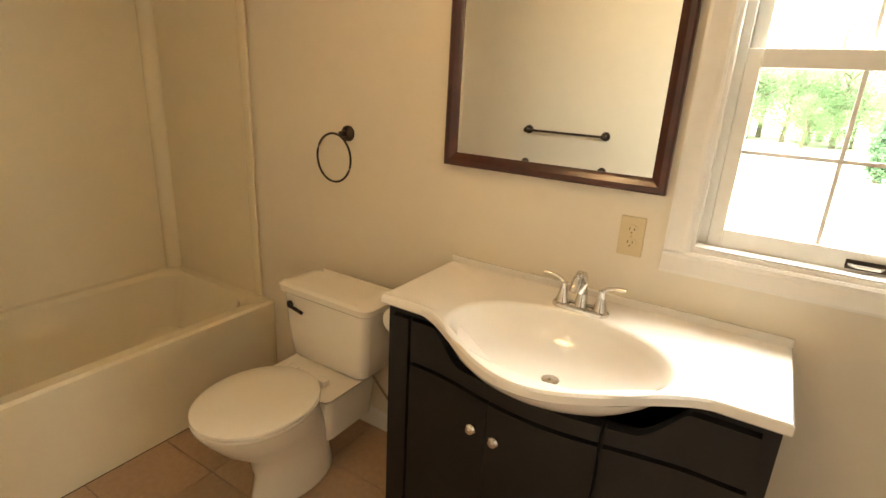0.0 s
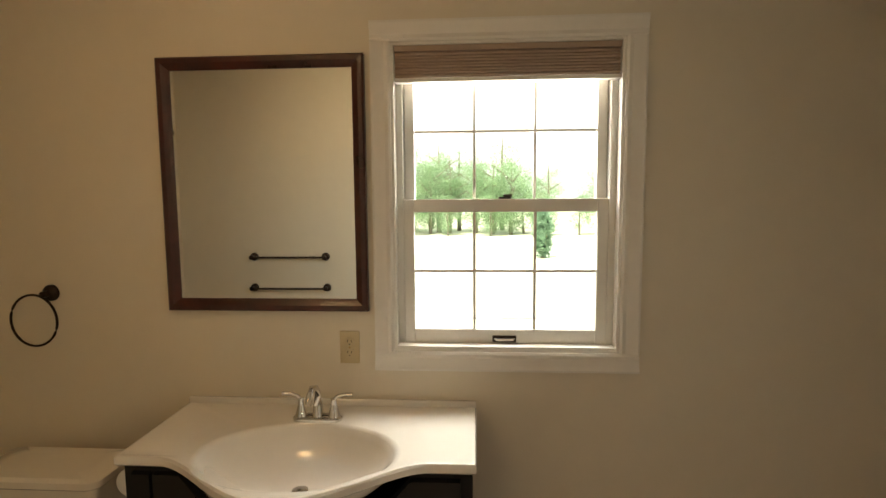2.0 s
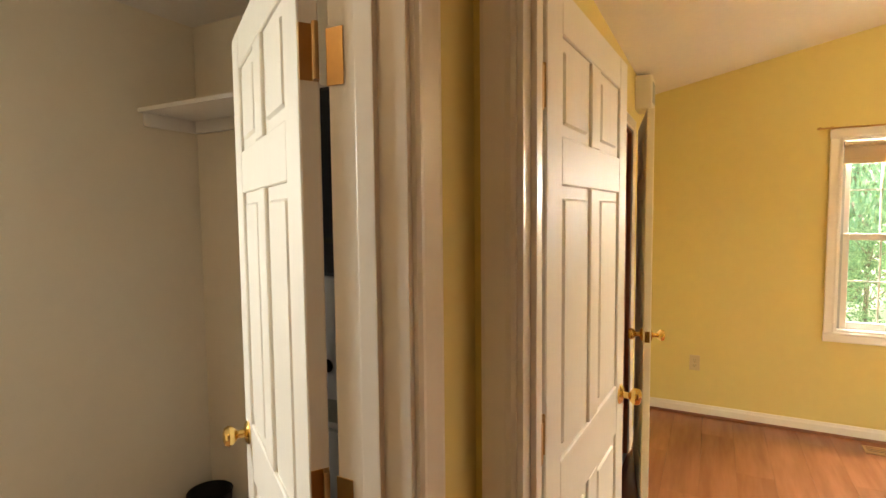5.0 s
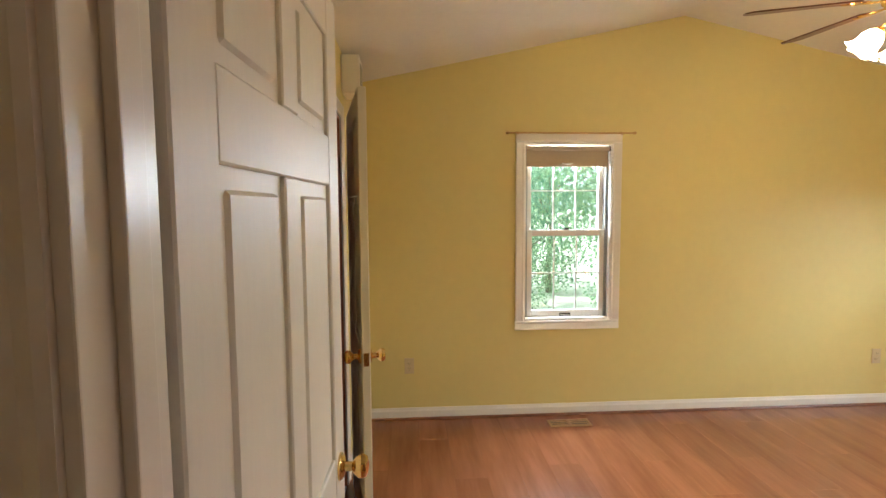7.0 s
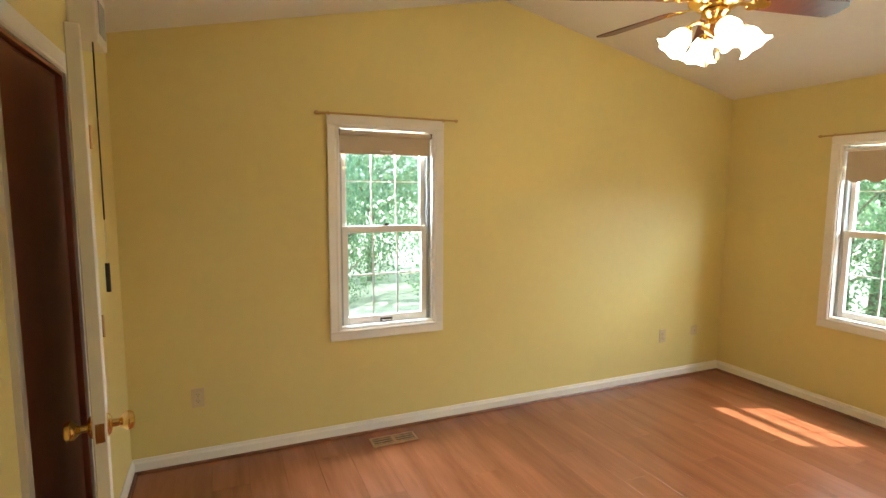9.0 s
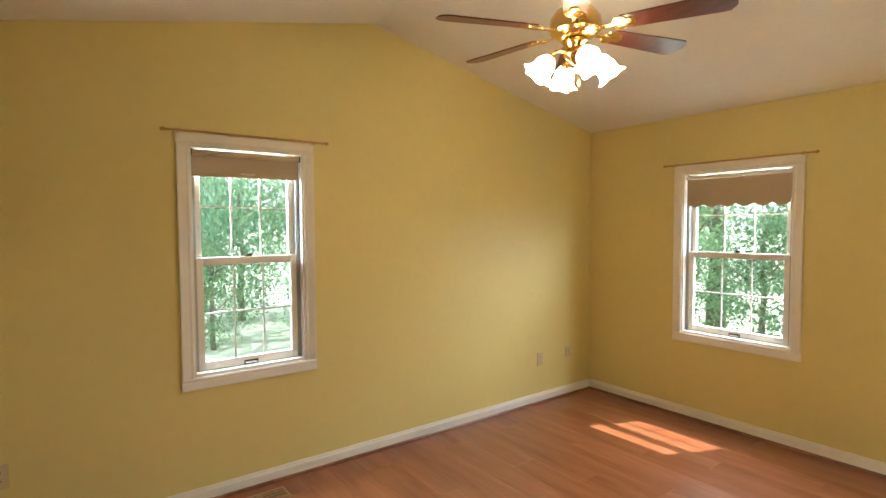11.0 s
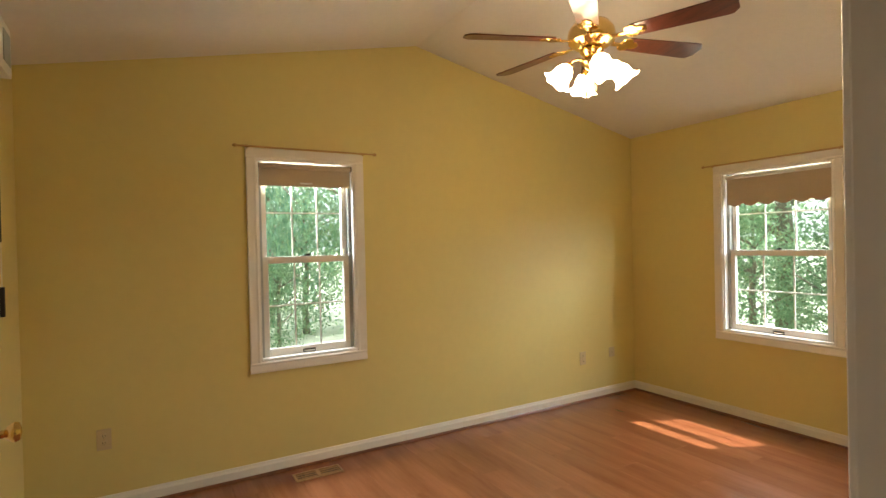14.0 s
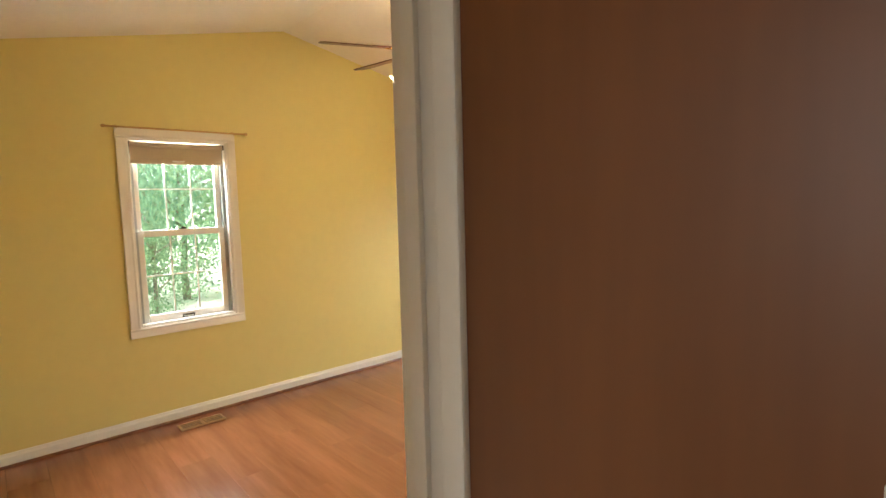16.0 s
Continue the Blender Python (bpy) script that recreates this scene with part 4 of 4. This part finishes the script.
plate("light_switch", Matrix.Translation((2.57, YN, 1.10)), "switch", label="ivory switch plate beside the closet opening")
towel_bar("towel_bar", Matrix.Translation((-1.12, BS, 1.195)) @ WALLS, 0.49, BRONZE, "dark bronze towel bar on the wall behind the vanity")
towel_bar("towel_bar", Matrix.Translation((-1.12, BS, 0.985)) @ WALLS, 0.50, BRONZE, "dark bronze towel bar below the other one")
plate("light_switch", Matrix.Translation((-0.545, BS, 1.19)) @ WALLS, "switch", 0.040, 0.075, BRONZE, "small dark bronze plate beside the bathroom door")

# vent grille above the mirror
vg = thing("wall_vent", pose(-0.46, BN, 2.37), "louvred return air grille high on the bathroom wall", "wall vent")
part("frame", frame_ring([(0, 0), (0, -0.008), (0.018, -0.012), (0.02, 0)], 0.17, 0.10), TRIM, vg).location = (0, 0, -0.08)
part("backing", bbox(-0.15, 0.15, -0.003, -0.001, -0.06, 0.0, 0), DARK, vg)
for k in range(5):
    part("slat", shift(bbox(-0.15, 0.15, -0.001, 0.001, -0.008, 0.008, 0), Matrix.Translation((0, -0.008, -0.054 + k * 0.012)) @ pose(0, 0, 0, 40)), AGED, vg)

# shelf on the east wall
sh = thing("wall_shelf", pose(BE, BN, 2.0), "white wire-free wall shelf fixed in the bathroom corner", "shelf")
part("board", bbox(-0.29, -0.002, -0.95, -0.002, -0.002, 0.016, 0.002), TRIM, sh)
part("cleat", bbox(-0.02, -0.002, -0.95, -0.004, -0.06, -0.0025, 0.002), TRIM, sh)
part("end_cleat", bbox(-0.27, -0.022, -0.02, -0.004, -0.06, -0.0025, 0.002), TRIM, sh)

# stacked washer and dryer behind the open door
wd = thing("washing_machine", pose(1.45, 0.29, 0), "white washing machine behind the open bathroom door", "washing machine")
part("body", bbox(-0.22, 0.30, -0.34, 0.28, 0.02, 0.90, 0.012), WHITEAPP, wd)
part("console", bbox(-0.22, 0.28, -0.34, 0.28, 0.905, 1.365, 0.012), WHITEAPP, wd)
part("lower_trim", bbox(-0.225, -0.2205, -0.30, 0.24, 0.93, 1.0, 0.002), TRACK, wd)
for y in (0.06, 0.12):
    part("dial", shift(lathe([(0.02, 0), (0.018, 0.018), (0, 0.02)], 16), Matrix.Translation((-0.2205, y, 1.10)) @ pose(0, 0, 0, 0, -90)), DARK, wd)
dr = thing("tumble_dryer", pose(1.45, 0.29, 1.367), "dark grey dryer stacked on the washing machine", "tumble dryer")
part("body", bbox(-0.22, 0.30, -0.34, 0.28, 0.0, 0.55, 0.012), GREYAPP, dr)
part("trim", bbox(-0.226, -0.2205, -0.33, 0.27, 0.10, 0.115, 0.001), DARK, dr)

# paper roll on the vanity side
pr = thing("toilet_paper_holder", pose(VX0 + 0.013, 1.32, 0.70), "toilet paper roll on a holder fixed to the vanity side", "toilet paper holder")
part("bracket", bbox(-0.012, 0, -0.075, 0.075, -0.012, 0.012, 0.003), CHROME, pr)
part("roll", shift(lathe([(0.02, -0.052), (0.044, -0.052), (0.046, -0.048), (0.046, 0.048), (0.044, 0.052), (0.02, 0.052)], 24), Matrix.Translation((-0.060, 0, 0)) @ pose(0, 0, 0, 90)), PAPER, pr, "", True)
part("arm", tube([(-0.006, -0.062, 0), (-0.060, -0.062, 0), (-0.060, 0.062, 0), (-0.006, 0.062, 0)], 0.005, 8), CHROME, pr)

# ---- hall: stained wood panelling on the south side, with a switch plate ----
pan = structure("hall_panelling", bbox(-0.98, HX - 0.058, -1.234, -1.205, 0.0, 2.30, 0.002), BROWN)
part("end_trim", bbox(HX - 0.0575, HX - 0.002, -1.234, -1.192, 0.0, 2.30, 0.006), TRIM, pan)
plate("hall_switch", Matrix.Translation((0.322, -1.205, 1.234)) @ WALLS, "switch", 0.116, 0.116, TRIM, "white double switch plate on the stained hall panelling")

# ---- bedroom ----
# ceiling fan
FX, FY, FZ = 2.82, -2.78, 2.465
fan = thing("ceiling_fan", pose(FX, FY, FZ), "brass ceiling fan with mahogany blades and lit tulip shades", "ceiling fan")
part("canopy", shift(lathe([(0.0, 0.0), (0.03, 0.0), (0.055, 0.03), (0.068, 0.07), (0.068, 0.085)], 24), Matrix.Translation((0, 0, RIDGE_Z - FZ - 0.095))), BRASS, fan, "", True)
part("downrod", tube([(0, 0, 0.09), (0, 0, RIDGE_Z - FZ - 0.06)], 0.012, 12), BRASS, fan, "", True)
part("motor", lathe([(0.0, 0.10), (0.05, 0.10), (0.09, 0.085), (0.115, 0.05), (0.12, 0.02), (0.115, -0.01), (0.085, -0.035), (0.05, -0.045), (0.0, -0.045)], 32), BRASS, fan, "", True)
part("light_fitter", lathe([(0.0, -0.045), (0.055, -0.047), (0.06, -0.06), (0.035, -0.085), (0.05, -0.10), (0.055, -0.115), (0.03, -0.14), (0.012, -0.155), (0.0, -0.16)], 28), BRASS, fan, "", True)
A0 = 130.0
for a in (A0, 204.0, 257.0, 314.0, 8.0, 68.0):
    bl = bmesh.new()
    n = 18
    up, lo = [], []
    pr2 = []
    for i in range(n + 1):
        u = i / n
        x = 0.205 + 0.455 * u
        hwid = 0.050 + 0.020 * u
        if u > 0.90:
            hwid *= math.sqrt(max(0.0, 1 - ((u - 0.90) / 0.10) ** 2)) * 0.55 + 0.45
        pr2.append((x, hwid))
    ol = [(x, -h2) for x, h2 in pr2] + [(x, h2) for x, h2 in reversed(pr2)]
    b = prism(ol, -0.003, 0.003)
    M4 = pose(0, 0, 0, 0, 0, a) @ pose(0, 0, 0.0, -12, 0, 0)
    part("blade", shift(b, M4), BLADEW, fan, "mahogany stained fan blade")
    part("blade_arm", shift(merge(bbox(0.095, 0.19, -0.014, 0.014, -0.012, -0.004, 0.003), shift(lathe([(0.0, -0.010), (0.030, -0.009), (0.034, -0.004), (0.0, -0.0032)], 12), Matrix.Translation((0.20, 0.018, 0))), shift(lathe([(0.0, -0.010), (0.030, -0.009), (0.034, -0.004), (0.0, -0.0032)], 12), Matrix.Translation((0.20, -0.018, 0))),
         shift(lathe([(0.0, -0.010), (0.026, -0.009), (0.028, -0.004), (0.0, -0.0032)], 12), Matrix.Translation((0.245, 0, 0)))), M4), BRASS, fan, "leaf-shaped brass blade arm", True)
for k in range(4):
    a = A0 + 20 + 90 * k
    R4 = pose(0, 0, 0, 0, 0, a)
    part("lamp_arm", shift(tube([(0.035, 0, -0.105), (0.07, 0, -0.095), (0.10, 0, -0.105), (0.115, 0, -0.125)], 0.007, 10), R4), BRASS, fan, "", True)
    sm = R4 @ Matrix.Translation((0.115, 0, -0.125)) @ pose(0, 0, 0, 0, -38, 0) @ Matrix.Scale(1.02, 4)
    part("shade_cup", shift(lathe([(0.012, 0.012), (0.024, 0.0), (0.026, -0.02), (0.0, -0.02)], 18), sm), BRASS, fan, "", True)
    part("tulip_shade", shift(lathe([(0.022, -0.006), (0.036, -0.022), (0.047, -0.045), (0.048, -0.065), (0.050, -0.082), (0.060, -0.098), (0.068, -0.106)], 48, ruffle=0.055, lobes=6, from_i=4), sm), SHADEGLOW, fan, "lit frosted glass tulip shade with a ruffled rim", True)
for x, y, L in ((0.02, 0.02, 0.255), (-0.03, 0.01, 0.235)):
    part("pull_chain", tube([(x, y, -0.13), (x, y, -L)], 0.0015, 6), BRASS, fan)
    part("chain_fob", lathe([(0.0, -L + 0.004), (0.005, -L), (0.008, -L - 0.018), (0.005, -L - 0.034), (0, -L - 0.036)], 10, x, y), AGED, fan, "", True)

# floor register
reg = thing("floor_register", pose(4.17, -1.70, 0.0), "wooden slotted floor register flush in the laminate", "floor vent")
part("frame", merge(bbox(-0.06, -0.045, -0.15, 0.15, 0, 0.008, 0.002, 1), bbox(0.045, 0.06, -0.15, 0.15, 0, 0.008, 0.002, 1), bbox(-0.045, 0.045, -0.15, -0.135, 0, 0.008, 0.002, 1), bbox(-0.045, 0.045, 0.135, 0.15, 0, 0.008, 0.002, 1), bbox(-0.045, 0.045, -0.012, 0.012, 0, 0.008, 0.002, 1)), REGMAT, reg)
part("backing", bbox(-0.045, 0.045, -0.135, 0.135, 0, 0.0015, 0), DARK, reg)
for x in (-0.028, 0.0, 0.028):
    for ya, yb in ((-0.134, -0.0125), (0.0125, 0.134)):
        part("slat", bbox(x - 0.005, x + 0.005, ya, yb, 0.0016, 0.006, 0.001, 1), REGMAT, reg)

# door chime with its cord on the north wall
ch = thing("wall_chime", pose(3.66, YN, 2.29), "white wall chime box with a hanging dark cord", "door chime")
part("box", bbox(-0.10, 0.10, -0.10, 0, -0.10, 0.11, 0.010), TRIM, ch)
part("grille", bbox(-0.06, 0.06, -0.104, -0.1005, -0.06, 0.07, 0.002), TRACK, ch)
part("cord", tube([(-0.085, -0.08, -0.10), (-0.085, -0.08, -0.80)], 0.003, 6), DARK, ch)
part("cord_pull", bbox(-0.093, -0.077, -0.088, -0.072, -1.10, -0.98, 0.003), DARK, ch)
part("cord_lower", tube([(-0.085, -0.08, -0.80), (-0.085, -0.08, -0.98)], 0.0015, 6), TRIM, ch)


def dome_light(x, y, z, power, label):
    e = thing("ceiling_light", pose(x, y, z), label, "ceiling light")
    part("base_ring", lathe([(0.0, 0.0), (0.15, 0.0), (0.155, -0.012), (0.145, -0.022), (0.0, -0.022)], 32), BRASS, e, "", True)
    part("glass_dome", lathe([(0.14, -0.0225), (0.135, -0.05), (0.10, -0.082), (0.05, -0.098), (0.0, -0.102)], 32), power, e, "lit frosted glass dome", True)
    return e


dome_light(-0.75, 0.62, BC - 0.001, DOMEGLOW, "lit frosted dome light on the bathroom ceiling")
# fill light: this dome is added to brighten the hall, no lamp known there
dome_light(-0.45, -0.75, BC - 0.001, HALLFILL, "unseen glowing dome added on the hall ceiling as fill light")

wb = thing("waste_bin", pose(1.64, 1.44, 0), "small black waste bin in the bathroom corner", "waste bin")
part("bin", lathe([(0.0, 0.002), (0.075, 0.002), (0.078, 0.01), (0.10, 0.235), (0.103, 0.24), (0.097, 0.24), (0.073, 0.012), (0.0, 0.012)], 28), DARK, wb, "", True)

# ---- outdoors ----
GZ = -1.3
bm = bmesh.new()
bmesh.ops.create_grid(bm, x_segments=60, y_segments=60, size=400)
for v in bm.verts:
    v.co.z = GZ + min(max(0, v.co.y - 55) * 0.02, 0.6)
ground = structure("ground", bm, GRASS)
dv = bmesh.new()
pts = [(-40, 15, 33), (-22, 14, 34), (-10, 13, 35), (0, 12, 36), (10, 12, 36), (20, 13, 37), (40, 15, 38)]
rows = [[dv.verts.new((x, a, GZ + 0.02)), dv.verts.new((x, b, GZ + 0.02))] for x, a, b in pts]
for a, b in zip(rows, rows[1:]):
    dv.faces.new((a[0], b[0], b[1], a[1]))
structure("driveway", dv, DRIVE)


def crown_bm(rng, rx, rz, zc, count, size, droop=0.0, clumps=60):
    """A crown of small leaves gathered in clumps, with gaps between them."""
    verts, faces = [], []
    centres = []
    for _ in range(clumps):
        v = rng.normal(size=3)
        v /= np.linalg.norm(v)
        r = rng.uniform(0.35, 1.0)
        centres.append((v[0] * rx * r, v[1] * rx * r, zc + v[2] * rz * r))
    for i in range(count):
        c = centres[i % clumps]
        s = rx * 0.17
        o = rng.normal(size=3) * (s, s, s * (0.7 + droop))
        p = np.array(c) + o
        p[2] -= droop * abs(rng.normal()) * 0.6
        a, b = rng.normal(size=3), rng.normal(size=3)
        a /= np.linalg.norm(a)
        b -= a * (a @ b)
        b /= np.linalg.norm(b)
        k = size * rng.uniform(0.6, 1.3)
        n = len(verts)
        if droop:
            a = np.array((a[0] * 0.4, a[1] * 0.4, -1.0))
        verts += [tuple(p - a * k), tuple(p + b * k * 0.45), tuple(p + a * k), tuple(p - b * k * 0.45)]
        faces.append((n, n + 1, n + 2, n + 3))
    me = bpy.data.meshes.new("crown")
    me.from_pydata(verts, [], faces)
    return me


def tree(seed, h, rx, mat, droop=0.0, leaves=9000, size=0.075):
    rng = np.random.default_rng(seed)
    e = thing("tree", Matrix.Identity(4), "leafy green tree in the garden outside" if not droop else "drooping green tree in the garden outside", "tree", "garden trees")
    tp = [(0, 0, -0.4), (0.05, 0.02, h * 0.2), (-0.05, 0.06, h * 0.45), (0.04, 0.0, h * 0.75), (0, 0, h * 0.95)]
    bms = [tube(tp, 0.2, 8, taper=[h * 0.028, h * 0.022, h * 0.017, h * 0.01, 0.02])]
    for k in range(9):
        a = rng.uniform(0, 6.28)
        z = h * rng.uniform(0.25, 0.75)
        L = rx * rng.uniform(0.6, 0.95)
        bms.append(tube([(0, 0, z), (L * 0.5 * math.cos(a), L * 0.5 * math.sin(a), z + L * 0.25), (L * math.cos(a), L * math.sin(a), z + L * (0.5 - droop))], 0.05, 6, taper=[h * 0.010, h * 0.007, 0.015]))
    part("trunk", merge(*bms), BARK, e)
    me = crown_bm(rng, rx, h * 0.46, h * 0.52, leaves, size, droop)
    me.materials.append(mat)
    o = new("crown", me)
    o.parent = e
    return e


protos = [tree(1, 9.0, 2.9, LEAF), tree(2, 7.5, 2.3, LEAF2, 0.8), tree(3, 11.0, 3.4, LEAF), tree(4, 5.0, 2.0, LEAF, leaves=7000, size=0.07)]
spots = []
rng0 = np.random.default_rng(7)
# to the east
for x, y, k, s in ((13.5, -6.5, 0, 1.0), (15.5, -3.0, 1, 1.0), (15.5, -0.8, 0, 0.6), (11.8, -9.6, 3, 1.15), (17.0, 3.5, 2, 0.6), (19, -9, 2, 1.0), (20, -4.5, 0, 1.1), (21, 0, 2, 0.55), (12.4, -1.4, 3, 0.55), (12.0, -5.6, 3, 0.6), (16.5, -7.5, 3, 0.9), (14.0, -3.6, 3, 0.5), (17.5, -5.2, 3, 0.9), (18.5, -1.8, 3, 1.0), (12.5, -8.2, 3, 0.7),
                   (26, -14, 2, 1.0), (27, 4, 0, 1.0), (14.5, -12.5, 1, 1.1)):
    spots.append((x, y, k, s))
# to the south
for x, y, k, s in ((4.5, -14.5, 0, 1.0), (7.5, -13.8, 2, 0.85), (1.5, -15.2, 1, 1.1), (10.5, -16, 0, 1.0), (-1.5, -14.5, 0, 1.0), (5.8, -12.2, 3, 0.6), (2.9, -12.6, 3, 0.7), (4.4, -13.0, 3, 0.8), (7.2, -12.0, 3, 0.7), (0.8, -13.0, 3, 0.9), (9.2, -13.0, 3, 0.9)):
    spots.append((x, y, k, s))
# to the north, beyond the driveway
for k in range(20):
    spots.append((-26 + 3.0 * k + rng0.uniform(-1, 1), 43 + rng0.uniform(-3, 4), (0, 3, 3, 2)[k % 4], rng0.uniform(0.55, 0.7) if k > 10 else rng0.uniform(0.8, 1.0)))
for k in range(9):
    spots.append((-20 + 3.1 * k + rng0.uniform(-1, 1), 46 + rng0.uniform(-1, 2), (0, 2, 3)[k % 3], rng0.uniform(0.8, 1.0)))
for k in range(12):
    spots.append((-20 + 2.6 * k + rng0.uniform(-0.6, 0.6), 39.5 + rng0.uniform(-1, 1), 3, rng0.uniform(0.45, 0.65)))
for k in range(13):
    spots.append((-17 + 1.7 * k + rng0.uniform(-0.5, 0.5), 40.5 + rng0.uniform(-1, 3), (3, 0)[k % 2], rng0.uniform(0.95, 1.15) if k % 2 == 0 else rng0.uniform(0.65, 0.8)))
for i, (x, y, k, s) in enumerate(spots):
    z = GZ
    m = Matrix.Translation((x, y, z)) @ pose(0, 0, 0, 0, 0, (i * 67) % 360) @ Matrix.Scale(s, 4)
    o = copy_thing(protos[k], Matrix.Translation((x, y, z)) @ pose(0, 0, 0, 0, 0, (i * 67) % 360))
    o.scale = (s, s, s)
for k, p in enumerate(protos):
    p.matrix_basis = Matrix.Translation(((-30, -12, 16, 30)[k], 42 + 2 * k, GZ + 0.5))

# clipped column tree on its grass island beside the driveway
ct = thing("column_tree", pose(3.05, 22.5, GZ + 0.02), "narrow clipped green column tree on a grass island", "tree")
me = crown_bm(np.random.default_rng(11), 0.42, 1.2, 1.35, 9000, 0.055, clumps=420)
me.materials.append(LEAF2)
o = new("crown", me)
o.parent = ct
part("trunk", tube([(0, 0, 0), (0, 0, 2.2)], 0.09, 8, taper=[0.1, 0.05]), BARK, ct)
isl = thing("grass_island", pose(3.45, 22.5, GZ + 0.02), "low grassy island in the pale driveway", "grass island")
part("mound", lathe([(2.4, 0.0), (2.2, 0.10), (1.2, 0.2), (0.0, 0.22)], 28), GRASS, isl, "", True)

# ---- floor pieces ----
fl = structure("floor_bedroom", bbox(XW - 0.12, XE, YS, YN, -0.016, -0.008, 0), BROWN)
pw, pl = 0.193, 1.29
plank_cache = {}


def plank(L, w):
    key = (round(L, 3), round(w, 3))
    if key not in plank_cache:
        b = bbox(0, L, 0, w, -0.008, 0.0, 0.0)
        bmesh.ops.bevel(b, geom=[e for e in b.edges if all(v.co.z > -0.001 for v in e.verts)], offset=0.0009, segments=1, affect="EDGES")
        me = bpy.data.meshes.new("plank")
        b.to_mesh(me)
        b.free()
        me.materials.append(LAMINATE)
        plank_cache[key] = me
    return plank_cache[key]


rngp = random.Random(5)
y = YS
row = 0
while y < YN - 0.01:
    w = min(pw, YN - y)
    x = XW - 0.12 if ED[0] < y + w / 2 < ED[1] else XW
    first = True
    while x < XE - 0.005:
        L = pl if not first else pl * (0.35 + 0.3 * (row % 3))
        first = False
        L = min(L, XE - x)
        o = new("plank", plank(L, w))
        o.location = (x, y, 0)
        o.parent = fl
        x += L
    y += w
    row += 1
hf = structure("floor_hall", bbox(-1.0, HX, -1.235, YH, -0.016, -0.008, 0), BROWN)
y = -1.235
while y < YH - 0.01:
    w = min(pw, YH - y)
    o = new("plank", plank(HX + 1.0, w))
    o.location = (-1.0, y, 0)
    o.parent = hf
    y += w
bf = structure("floor_bath", bbox(BW, BE, YH, BN, -0.016, -0.006, 0), DARK)
tile_me = bpy.data.meshes.new("tile")
b = bbox(0, 0.302, 0, 0.302, -0.006, 0.0, 0.0)
bmesh.ops.bevel(b, geom=[e for e in b.edges if all(v.co.z > -0.001 for v in e.verts)], offset=0.0015, segments=1, affect="EDGES")
b.to_mesh(tile_me)
b.free()
tile_me.materials.append(BATHFLOOR)
for i in range(int((BE - TX1) / 0.305)):
    for j in range(int((BN - YH) / 0.305) + 1):
        o = new("tile", tile_me)
        o.location = (TX1 + i * 0.305, YH + j * 0.305, 0)
        if o.location.y + 0.302 > BN + 0.12:
            o.location.y -= 0.0
        o.parent = bf

# ---- light through the windows ----
window_light("bath window light", (0.22, BN + 0.45, 1.90), (0.22, 0, 0.6), 0.8, 0.6, 14.0)
window_light("east window light", (XE + 0.50, -1.77, 1.95), (1.5, -1.9, 0.3), 1.0, 0.5, 40.0)
window_light("south window light", (3.05, YS - 0.60, 1.92), (3.05, -2.4, 0.4), 1.7, 0.5, 52.0)
window_light("south window light b", (1.39, YS - 0.60, 1.92), (1.39, -2.4, 0.4), 1.3, 0.5, 42.0)
